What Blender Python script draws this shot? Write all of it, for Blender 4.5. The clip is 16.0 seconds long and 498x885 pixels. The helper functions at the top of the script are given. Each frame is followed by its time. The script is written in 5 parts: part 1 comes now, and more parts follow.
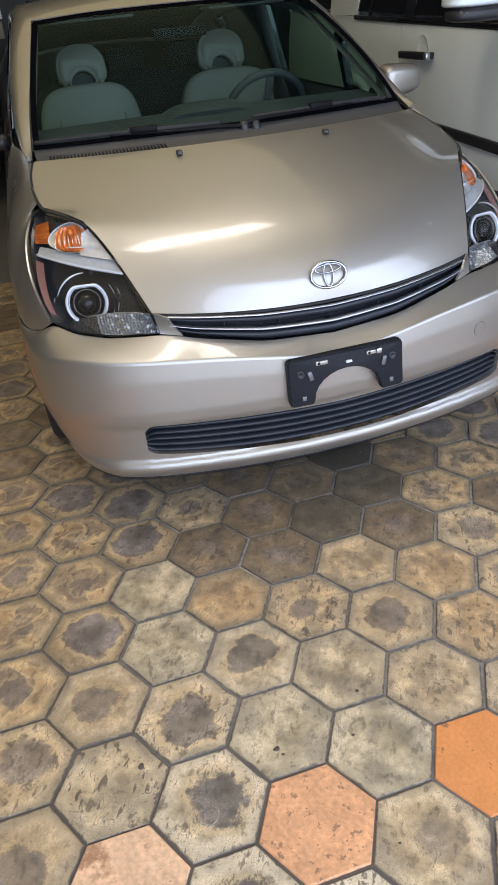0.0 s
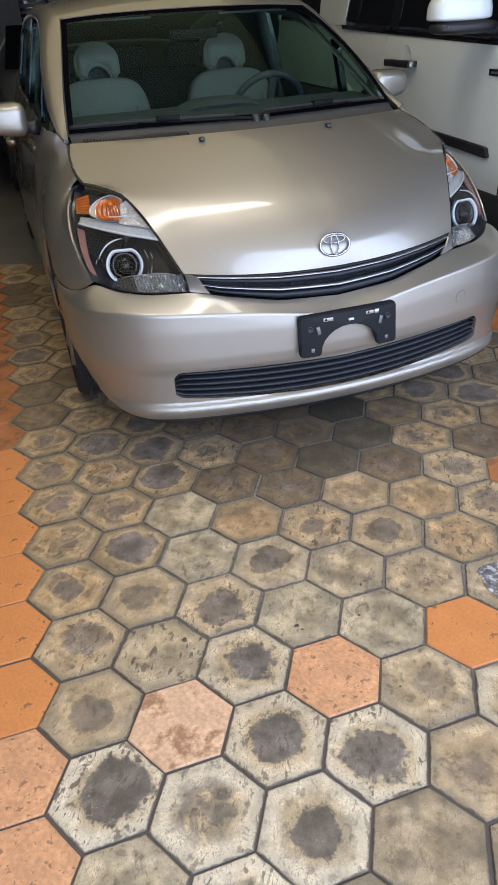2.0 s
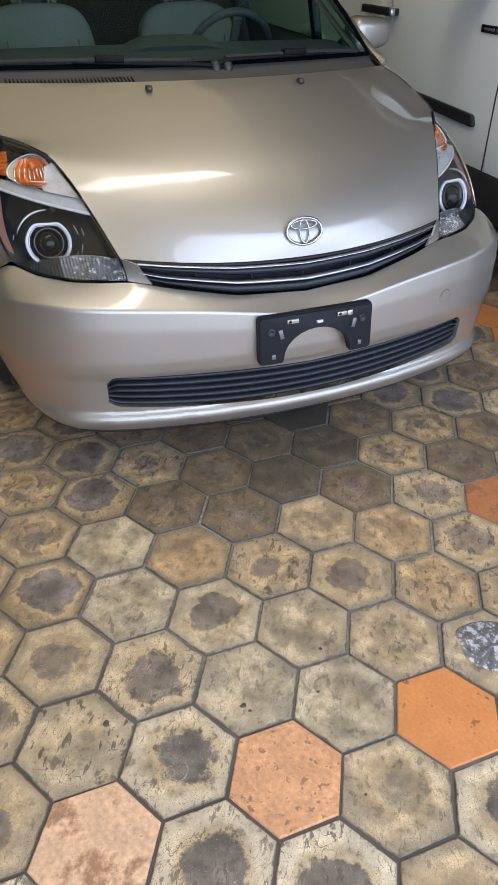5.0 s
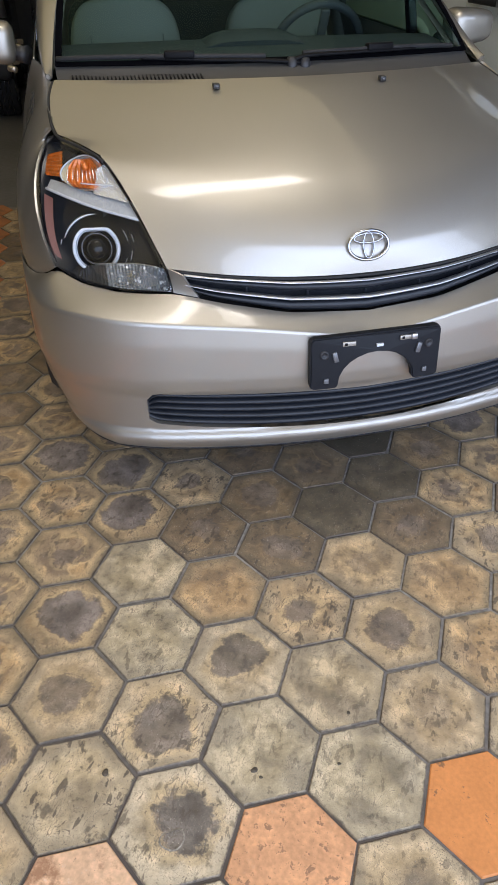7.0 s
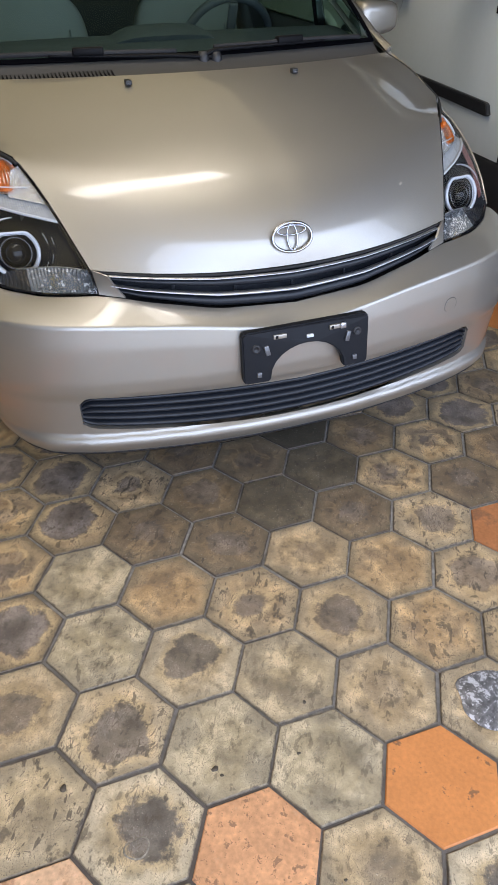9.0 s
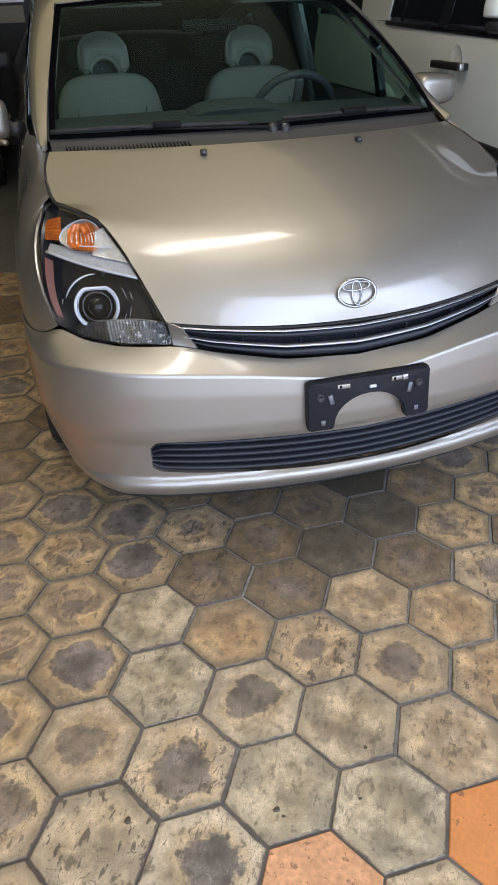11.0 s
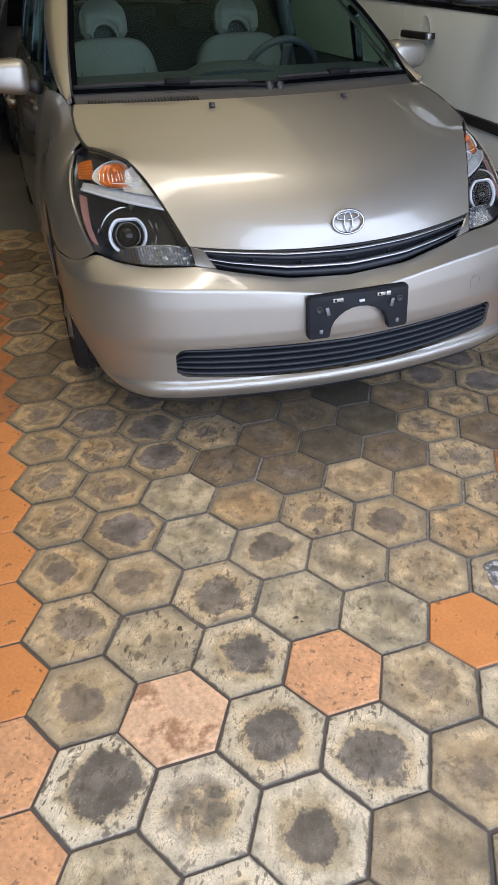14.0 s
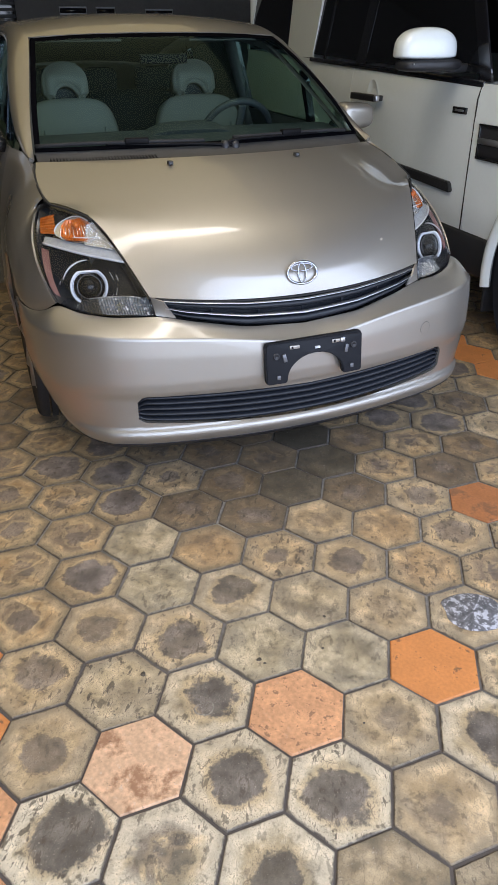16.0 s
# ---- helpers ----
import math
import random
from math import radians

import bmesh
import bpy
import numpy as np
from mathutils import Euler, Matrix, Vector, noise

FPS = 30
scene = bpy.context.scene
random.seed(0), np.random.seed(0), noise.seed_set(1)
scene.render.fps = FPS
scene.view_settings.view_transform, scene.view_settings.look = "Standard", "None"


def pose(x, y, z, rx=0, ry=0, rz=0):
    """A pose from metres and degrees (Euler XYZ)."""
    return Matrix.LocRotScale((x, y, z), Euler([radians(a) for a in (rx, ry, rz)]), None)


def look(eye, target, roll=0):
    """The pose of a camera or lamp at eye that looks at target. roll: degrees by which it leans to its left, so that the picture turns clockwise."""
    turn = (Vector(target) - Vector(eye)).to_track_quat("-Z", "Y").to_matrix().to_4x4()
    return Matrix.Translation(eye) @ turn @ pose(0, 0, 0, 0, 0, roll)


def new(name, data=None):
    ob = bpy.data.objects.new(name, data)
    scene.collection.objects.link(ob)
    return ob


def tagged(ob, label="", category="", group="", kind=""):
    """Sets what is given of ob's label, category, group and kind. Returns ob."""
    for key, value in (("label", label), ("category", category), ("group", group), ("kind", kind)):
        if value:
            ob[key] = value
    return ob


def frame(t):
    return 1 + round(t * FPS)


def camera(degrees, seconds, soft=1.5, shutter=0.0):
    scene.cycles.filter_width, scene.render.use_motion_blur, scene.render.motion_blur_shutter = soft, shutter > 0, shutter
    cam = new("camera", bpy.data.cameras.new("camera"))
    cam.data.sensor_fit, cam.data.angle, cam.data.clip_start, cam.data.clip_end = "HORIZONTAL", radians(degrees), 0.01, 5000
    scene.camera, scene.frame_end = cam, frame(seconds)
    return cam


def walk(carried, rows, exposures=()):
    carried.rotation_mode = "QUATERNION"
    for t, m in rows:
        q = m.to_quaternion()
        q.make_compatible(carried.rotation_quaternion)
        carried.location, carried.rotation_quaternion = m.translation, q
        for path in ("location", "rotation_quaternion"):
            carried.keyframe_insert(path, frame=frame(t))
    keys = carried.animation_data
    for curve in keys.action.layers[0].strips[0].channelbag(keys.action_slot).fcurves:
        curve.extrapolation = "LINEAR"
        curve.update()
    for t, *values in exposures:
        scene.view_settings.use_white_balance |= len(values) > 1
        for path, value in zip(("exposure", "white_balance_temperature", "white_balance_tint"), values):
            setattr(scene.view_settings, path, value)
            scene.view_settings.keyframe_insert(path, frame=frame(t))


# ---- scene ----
cam = camera(39.4, 16.0, 1.1)
PATH = [
    (0, (-0.171, -0.924, 1.331), (-0.641, 0.711, 0.28), -5.8),
    (0.5, (-0.213, -1.058, 1.339), (-0.687, 0.593, 0.315), -2.9),
    (1, (-0.184, -1.175, 1.322), (-0.694, 0.449, 0.271), -2.4),
    (1.5, (-0.183, -1.252, 1.334), (-0.599, 0.389, 0.268), -1.9),
    (2, (-0.232, -1.31, 1.341), (-0.618, 0.351, 0.295), -3.6),
    (2.5, (-0.253, -1.322, 1.345), (-0.613, 0.351, 0.31), -2.9),
    (3, (-0.248, -1.297, 1.336), (-0.578, 0.371, 0.282), -1.8),
    (3.2, (-0.231, -1.273, 1.331), (-0.525, 0.376, 0.237), -1.4),
    (5.3, (-0.3, -0.852, 1.318), (-0.544, 0.755, 0.154), 1.0),
    (5.5, (-0.28, -0.807, 1.313), (-0.596, 0.801, 0.167), 0.6),
    (6, (-0.228, -0.732, 1.313), (-0.578, 0.866, 0.162), 3.0),
    (6.5, (-0.214, -0.728, 1.308), (-0.661, 0.839, 0.147), 1.3),
    (7, (-0.224, -0.738, 1.307), (-0.701, 0.809, 0.132), -0.4),
    (7.5, (-0.236, -0.743, 1.311), (-0.74, 0.811, 0.157), -1.5),
    (8, (-0.24, -0.75, 1.319), (-0.716, 0.827, 0.185), -0.7),
    (8.5, (-0.214, -0.735, 1.309), (-0.515, 0.866, 0.149), 0.4),
    (9, (-0.224, -0.733, 1.305), (-0.528, 0.849, 0.12), -0.7),
    (9.5, (-0.239, -0.741, 1.303), (-0.679, 0.817, 0.128), -1.8),
    (9.7, (-0.24, -0.749, 1.306), (-0.733, 0.805, 0.147), -2.1),
    (11.8, (-0.263, -0.88, 1.322), (-0.653, 0.79, 0.293), -2.0),
    (12, (-0.267, -0.912, 1.308), (-0.622, 0.743, 0.244), -1.4),
    (12.5, (-0.2, -1.028, 1.308), (-0.585, 0.619, 0.24), 0.4),
    (13, (-0.149, -1.136, 1.316), (-0.486, 0.477, 0.182), 1.0),
    (13.5, (-0.228, -1.217, 1.315), (-0.548, 0.411, 0.198), 0.1),
    (14, (-0.274, -1.244, 1.32), (-0.636, 0.384, 0.216), -1.3),
    (14.5, (-0.272, -1.25, 1.317), (-0.642, 0.393, 0.238), -1.3),
    (15, (-0.258, -1.257, 1.323), (-0.613, 0.407, 0.27), -1.1),
    (15.5, (-0.245, -1.269, 1.332), (-0.553, 0.421, 0.308), -0.9),
    (16, (-0.248, -1.277, 1.341), (-0.528, 0.435, 0.344), -0.7),
]
walk(cam, [(t, look(eye, target, roll)) for t, eye, target, roll in PATH], exposures=[(0, 0.08, 6230, 16), (1.5, 0.0, 6120, 16), (2.5, 0.0, 6050, 16), (6, 0.0, 6200, 16), (9, 0.0, 6200, 16), (12.5, 0.0, 6230, 16), (16, 0.0, 6230, 16)])

# ---------------------------------------------------------------- light and exposure
world = bpy.data.worlds.new("world")
scene.world = world
world.use_nodes = True
wn = world.node_tree
sky = wn.nodes.new("ShaderNodeTexSky")
sky.sky_type = "NISHITA"
sky.sun_disc = False
sky.sun_elevation, sky.sun_rotation = radians(59), radians(124)
wn.links.new(sky.outputs[0], wn.nodes["Background"].inputs[0])
wn.nodes["Background"].inputs[1].default_value = 0.15

CAR_TURN, CAR_X, CAR_Y = 30.47, -0.3734, 0.8288
CAR = pose(CAR_X, CAR_Y, 0, 0, 0, CAR_TURN)     # x across, y from nose to tail, z up


def lamp(name, kind, energy, colour, m, sx=1.0, sy=1.0):
    d = bpy.data.lights.new(name, kind)
    d.energy, d.color = energy, colour
    if kind == "AREA":
        d.shape, d.size, d.size_y = "RECTANGLE", sx, sy
    ob = new(name, d)
    ob.matrix_world = m
    return ob


# the sun stands over the street outside and does not reach indoors
sun = lamp("sun", "SUN", 3.0, (1.0, 0.96, 0.90), look((6, -4, 12), (0, 0, 0)))
sun.data.angle = radians(0.5)
# daylight through the wide gateway that stands behind the camera
lamp("gateway_daylight", "AREA", 190, (0.675, 0.800, 1.0), CAR @ look((1.10, -2.33, 1.40), (1.10, 0.0, 1.32)), 6.5, 2.5)
# ceiling panel lamp over the hood
lamp("ceiling_panel_light", "AREA", 8, (1.0, 0.91, 0.74), CAR @ pose(-0.47, 0.42, 2.975, 0, 0, 32), 2.1, 0.19)

# ---------------------------------------------------------------- materials


def material(name, colour=(0.5, 0.5, 0.5), rough=0.5, metal=0.0, coat=0.0, spec=0.5, trans=0.0, emit=None, grain=None, bump=0.0, bump_scale=200.0, ior=1.45, scuff_glint=None):
    """Principled surface; grain = (scale, amount, scale2, amount2) varies its tone at two sizes."""
    m = bpy.data.materials.new(name)
    m.use_nodes = True
    nt = m.node_tree
    p = nt.nodes["Principled BSDF"]
    p.inputs["Base Color"].default_value = (*colour, 1)
    p.inputs["Roughness"].default_value = rough
    p.inputs["Metallic"].default_value = metal
    p.inputs["Coat Weight"].default_value = coat
    p.inputs["Coat Roughness"].default_value = 0.018
    p.inputs["Specular IOR Level"].default_value = spec
    p.inputs["Transmission Weight"].default_value = trans
    p.inputs["IOR"].default_value = ior
    if emit:
        p.inputs["Emission Color"].default_value = (*emit[:3], 1)
        p.inputs["Emission Strength"].default_value = emit[3]
    tc = nt.nodes.new("ShaderNodeTexCoord")
    if grain:
        base = None
        for scale, amount in (grain[:2], grain[2:]):
            n = nt.nodes.new("ShaderNodeTexNoise")
            n.inputs["Scale"].default_value = scale
            n.inputs["Detail"].default_value = 5
            nt.links.new(tc.outputs["Object"], n.inputs["Vector"])
            r = nt.nodes.new("ShaderNodeMapRange")
            r.inputs["From Min"].default_value, r.inputs["From Max"].default_value = 0.25, 0.75
            r.inputs["To Min"].default_value, r.inputs["To Max"].default_value = 1 - amount, 1 + amount
            nt.links.new(n.outputs[0], r.inputs["Value"])
            mx = nt.nodes.new("ShaderNodeMix")
            mx.data_type, mx.blend_type = "RGBA", "MULTIPLY"
            mx.inputs["Factor"].default_value = 1
            if base is None:
                mx.inputs["A"].default_value = (*colour, 1)
            else:
                nt.links.new(base, mx.inputs["A"])
            nt.links.new(r.outputs[0], mx.inputs["B"])
            base = mx.outputs["Result"]
        for scale, lo, hi, deep, tone in scuff_glint or ():
            n = nt.nodes.new("ShaderNodeTexNoise")
            n.inputs["Scale"].default_value, n.inputs["Detail"].default_value, n.inputs["Roughness"].default_value = scale, 6, 0.68
            nt.links.new(tc.outputs["Object"], n.inputs["Vector"])
            r = nt.nodes.new("ShaderNodeMapRange")
            r.interpolation_type = "SMOOTHSTEP"
            for k, x in zip(("From Min", "From Max", "To Min", "To Max"), (lo, hi, 0.0, deep)):
                r.inputs[k].default_value = x
            nt.links.new(n.outputs[0], r.inputs["Value"])
            mx = nt.nodes.new("ShaderNodeMix")
            mx.data_type = "RGBA"
            mx.inputs["B"].default_value = (*tone, 1)
            nt.links.new(r.outputs[0], mx.inputs["Factor"])
            nt.links.new(base, mx.inputs["A"])
            base = mx.outputs["Result"]
        nt.links.new(base, p.inputs["Base Color"])
    if bump:
        n = nt.nodes.new("ShaderNodeTexNoise")
        n.inputs["Scale"].default_value = bump_scale
        n.inputs["Detail"].default_value = 3
        nt.links.new(tc.outputs["Object"], n.inputs["Vector"])
        b = nt.nodes.new("ShaderNodeBump")
        b.inputs["Strength"].default_value = bump
        b.inputs["Distance"].default_value = 0.002
        nt.links.new(n.outputs[0], b.inputs["Height"])
        nt.links.new(b.outputs[0], p.inputs["Normal"])
    return m


PAINT = material("champagne_metallic_paint", (0.37, 0.347, 0.308), 0.44, 0.80, 0.95, grain=(900, 0.16, 3, 0.03))
PAINT_WHITE = material("white_paint", (0.75, 0.80, 0.80), 0.35, 0.0, 0.8, grain=(2.5, 0.03, 40, 0.01))
PAINT_GREY = material("grey_paint", (0.26, 0.265, 0.275), 0.3, 0.6, 1.0, grain=(3, 0.05, 600, 0.05))
BLACK_PLASTIC = material("black_plastic", (0.022, 0.022, 0.024), 0.42, grain=(8, 0.15, 300, 0.12), bump=0.15, bump_scale=900)
BRACKET_PLASTIC = material("bracket_plastic", (0.007, 0.008, 0.011), 0.5, spec=0.25, grain=(14, 0.2, 300, 0.15), bump=0.2, bump_scale=700)
GRILLE_PLASTIC = material("grille_plastic", (0.013, 0.015, 0.020), 0.36, spec=0.4, grain=(9, 0.2, 200, 0.15))
RUBBER = material("rubber", (0.016, 0.016, 0.017), 0.75, grain=(12, 0.25, 120, 0.2), bump=0.3, bump_scale=300)
CHROME = material("chrome", (0.78, 0.79, 0.82), 0.12, 1.0)
SATIN = material("satin_silver", (0.5, 0.51, 0.54), 0.28, 0.9)
RIM = material("alloy_rim", (0.42, 0.43, 0.45), 0.3, 0.85, grain=(20, 0.1, 200, 0.05))
GLOSS_BLACK = material("gloss_black", (0.008, 0.008, 0.01), 0.12, 0.0, 0.6)
DARK_GLASS = material("tinted_glass", (0.006, 0.0065, 0.008), 0.04, 0.0, 0.0, spec=0.3)
HOUSING = material("lamp_housing", (0.020, 0.022, 0.027), 0.22, grain=(30, 0.2, 200, 0.1))
AMBER = material("amber_lens", (0.60, 0.145, 0.016), 0.12, 0.25, 0.6, grain=(60, 0.45, 220, 0.4), bump=0.8, bump_scale=160)
REFLECTOR = material("lamp_reflector", (0.84, 0.85, 0.87), 0.16, 0.85, grain=(60, 0.10, 240, 0.10), bump=0.6, bump_scale=170)
LAMP_TRAY = material("lamp_tray", (0.10, 0.105, 0.115), 0.25, 0.6, grain=(40, 0.2, 200, 0.15))
HALO = material("halo_ring", (0.58, 0.61, 0.66), 0.3, 0.0, 0.5, grain=(90, 0.10, 300, 0.08))
RED_REFLEX = material("side_reflex", (0.17, 0.070, 0.065), 0.35, 0.0, 0.0, bump=0.6, bump_scale=300)
FROST = material("frosted_clear_plastic", (0.40, 0.42, 0.45), 0.3, 0.1, 0.5, grain=(60, 0.15, 220, 0.12), bump=0.5, bump_scale=140)
SEAT = material("seat_cloth", (0.27, 0.268, 0.225), 0.8, grain=(6, 0.06, 500, 0.1), bump=0.4, bump_scale=600)
CABIN_DARK = material("cabin_plastic", (0.04, 0.045, 0.05), 0.6, grain=(7, 0.1, 400, 0.1), bump=0.2, bump_scale=600)
CABIN_GREY = material("cabin_trim", (0.15, 0.15, 0.135), 0.7, grain=(5, 0.08, 300, 0.06))
BLACK_PRINT = material("black_print", (0.004, 0.004, 0.005), 0.6, spec=0.15)
# pale, olive and black flecks paint the strip's glints into its colour
STRIP_PLASTIC = material("strip_plastic", (0.13, 0.15, 0.18), 0.16, 0.45, 0.4, grain=(50, 0.5, 200, 0.4), bump=1.0, bump_scale=150, scuff_glint=((70, 0.56, 0.60, 0.8, (0.72, 0.78, 0.86)), (34, 0.60, 0.66, 0.7, (0.20, 0.17, 0.07)), (110, 0.58, 0.62, 0.8, (0.03, 0.035, 0.045))))
# near-black cloth: the dimness of the rear cabin is put into its colour
CABIN_REAR_SHADED = material("rear_cloth_shaded", (0.034, 0.041, 0.041), 0.85, grain=(5, 0.1, 300, 0.08))
WALL = material("plaster_wall", (0.135, 0.132, 0.130), 0.85, grain=(1.3, 0.12, 22, 0.06), bump=0.4, bump_scale=60)
# this ceiling glows by itself: added fill that tints the hood cream
CEIL = material("glowing_ceiling", (0.55, 0.48, 0.36), 0.8, emit=(1.0, 0.82, 0.35, 0.39), grain=(0.9, 0.08, 18, 0.05), bump=0.3, bump_scale=40)
CONCRETE = material("grout", (0.25, 0.235, 0.215), 0.8, grain=(7, 0.35, 70, 0.35), bump=0.8, bump_scale=120)


def darken_front(m):
    """Darkens the joints to brown towards low y, with a ragged border."""
    nt = m.node_tree
    p = nt.nodes["Principled BSDF"]
    old = p.inputs["Base Color"].links[0].from_socket
    geo, xyz, n, s, rng, mx = (nt.nodes.new(k) for k in ("ShaderNodeNewGeometry", "ShaderNodeSeparateXYZ", "ShaderNodeTexNoise", "ShaderNodeMath", "ShaderNodeMapRange", "ShaderNodeMix"))
    n.inputs["Scale"].default_value = 4.0
    nt.links.new(geo.outputs["Position"], xyz.inputs[0])
    nt.links.new(geo.outputs["Position"], n.inputs["Vector"])
    s.operation = "ADD"
    nt.links.new(xyz.outputs["Y"], s.inputs[0])
    nt.links.new(n.outputs[0], s.inputs[1])
    for k, x in zip(("From Min", "From Max", "To Min", "To Max"), (0.25, 1.05, 0.92, 0.0)):
        rng.inputs[k].default_value = x
    nt.links.new(s.outputs[0], rng.inputs["Value"])
    mx.data_type = "RGBA"
    mx.inputs["B"].default_value = (0.088, 0.071, 0.060, 1)
    nt.links.new(rng.outputs[0], mx.inputs["Factor"])
    nt.links.new(old, mx.inputs["A"])
    nt.links.new(mx.outputs["Result"], p.inputs["Base Color"])


darken_front(CONCRETE)
STEEL = material("painted_steel", (0.05, 0.052, 0.056), 0.5, 0.2, grain=(4, 0.15, 90, 0.1))
DIFFUSER = material("lamp_diffuser", (0.9, 0.9, 0.88), 0.5, emit=(1.0, 0.94, 0.80, 7.0))
OUTSIDE = material("pavement_outside", (0.36, 0.355, 0.34), 0.85, grain=(0.8, 0.2, 12, 0.15))


def clear(name, tint, rough=0.0, sheen=0.010, gloss=(1.0, 1.0, 1.0)):
    """Thin pane: mostly lets light straight through, and mirrors the rest."""
    m = bpy.data.materials.new(name)
    m.use_nodes = True
    nt = m.node_tree
    nt.nodes.remove(nt.nodes["Principled BSDF"])
    t = nt.nodes.new("ShaderNodeBsdfTransparent")
    t.inputs[0].default_value = (*tint, 1)
    g = nt.nodes.new("ShaderNodeBsdfGlossy")
    g.inputs["Roughness"].default_value = rough
    g.inputs["Color"].default_value = (*gloss, 1)
    lw = nt.nodes.new("ShaderNodeLayerWeight")
    lw.inputs["Blend"].default_value = 0.5
    pw = nt.nodes.new("ShaderNodeMath")
    pw.operation = "POWER"
    pw.inputs[1].default_value = 5.0
    nt.links.new(lw.outputs["Facing"], pw.inputs[0])
    fr = nt.nodes.new("ShaderNodeMath")
    fr.operation = "MULTIPLY_ADD"
    fr.inputs[1].default_value, fr.inputs[2].default_value = 0.30, sheen
    nt.links.new(pw.outputs[0], fr.inputs[0])
    mx = nt.nodes.new("ShaderNodeMixShader")
    nt.links.new(fr.outputs[0], mx.inputs[0])
    nt.links.new(t.outputs[0], mx.inputs[1])
    nt.links.new(g.outputs[0], mx.inputs[2])
    nt.links.new(mx.outputs[0], nt.nodes["Material Output"].inputs[0])
    return m


WINDSHIELD = clear("windshield_glass", (0.52, 0.68, 0.63), 0.0, 0.016, (0.55, 0.80, 0.95))
LENS = clear("lens_plastic", (0.95, 0.955, 0.96), 0.01, 0.028)

# ---------------------------------------------------------------- building helpers


def spline(points, t):
    """A smooth curve through points, t from 0 to 1 over even steps."""
    p = [Vector(q) for q in points]
    n = len(p) - 1
    t = min(max(t, 0.0), 1.0) * n
    i = min(int(t), n - 1)
    f = t - i
    a, b, c, d = p[max(i - 1, 0)], p[i], p[i + 1], p[min(i + 2, n)]
    return 0.5 * (2 * b + (c - a) * f + (2 * a - 5 * b + 4 * c - d) * f * f + (3 * b - a - 3 * c + d) * f**3)


def table(pairs, x):
    """Smooth lookup in (x, value) pairs."""
    if x <= pairs[0][0]:
        return pairs[0][1]
    for (x0, v0), (x1, v1) in zip(pairs, pairs[1:]):
        if x <= x1:
            f = (x - x0) / (x1 - x0)
            return v0 + (v1 - v0) * f
    return pairs[-1][1]


def part(name, bm, mat, parent=None, label="", smooth=True):
    me = bpy.data.meshes.new(name)
    bm.to_mesh(me)
    bm.free()
    for m in mat if isinstance(mat, (list, tuple)) else (mat,):
        me.materials.append(m)
    if smooth:
        me.polygons.foreach_set("use_smooth", [True] * len(me.polygons))
    ob = new(name, me)
    if parent:
        ob.parent = parent
    if label:
        ob["label"] = label
    return ob


def thing(name, m, label, category, group="", kind=""):
    ob = new(name)
    ob.matrix_world = m
    return tagged(ob, label, category, group, kind)


def sheet(fn, nu, nv, rim=0.0, keep=None, heart=(0, 2.2, 0.55)):
    """A sheet fn(u, v), u and v from 0 to 1, that faces away from heart; its border is turned in by rim metres. keep(u, v): which cells stay."""
    bm = bmesh.new()
    g = [[bm.verts.new(fn(i / nu, j / nv)) for j in range(nv + 1)] for i in range(nu + 1)]
    for i in range(nu):
        for j in range(nv):
            if keep is None or keep((i + 0.5) / nu, (j + 0.5) / nv):
                q = (g[i][j], g[i + 1][j], g[i + 1][j + 1], g[i][j + 1])
                bm.faces.new(q)
    bmesh.ops.delete(bm, geom=[v for v in bm.verts if not v.link_faces], context="VERTS")
    bm.normal_update()
    if sum(f.normal.dot(f.calc_center_median() - Vector(heart)) * f.calc_area() for f in bm.faces) < 0:
        bmesh.ops.reverse_faces(bm, faces=bm.faces)
        bm.normal_update()
    if rim:
        edges = [e for e in bm.edges if e.is_boundary]
        out = {v: v.normal.copy() for e in edges for v in e.verts}
        made = bmesh.ops.extrude_edge_only(bm, edges=edges)["geom"]
        src = {tuple(round(c, 6) for c in v.co): n for v, n in out.items()}
        for v in (x for x in made if isinstance(x, bmesh.types.BMVert)):
            n = src.get(tuple(round(c, 6) for c in v.co))
            if n:
                v.co -= n * rim
        for e in edges:
            e.smooth = False
    return bm


def add_box(bm, x0, x1, y0, y1, z0, z1, bevel=0.0, m=None):
    vs = [bm.verts.new((x, y, z)) for x in (x0, x1) for y in (y0, y1) for z in (z0, z1)]
    fs = [bm.faces.new([vs[i] for i in q]) for q in ((0, 1, 3, 2), (4, 6, 7, 5), (0, 4, 5, 1), (2, 3, 7, 6), (0, 2, 6, 4), (1, 5, 7, 3))]
    if bevel:
        es = list({e for f in fs for e in f.edges})
        made = bmesh.ops.bevel(bm, geom=es, offset=bevel, segments=2, affect="EDGES", profile=0.5)
        vs = list({v for f in made["faces"] for v in f.verts} | {v for v in vs if v.is_valid})
    if m is not None:
        bmesh.ops.transform(bm, matrix=m, verts=[v for v in vs if v.is_valid])
    return bm


def box(x0, x1, y0, y1, z0, z1, bevel=0.0, m=None):
    return add_box(bmesh.new(), x0, x1, y0, y1, z0, z1, bevel, m)


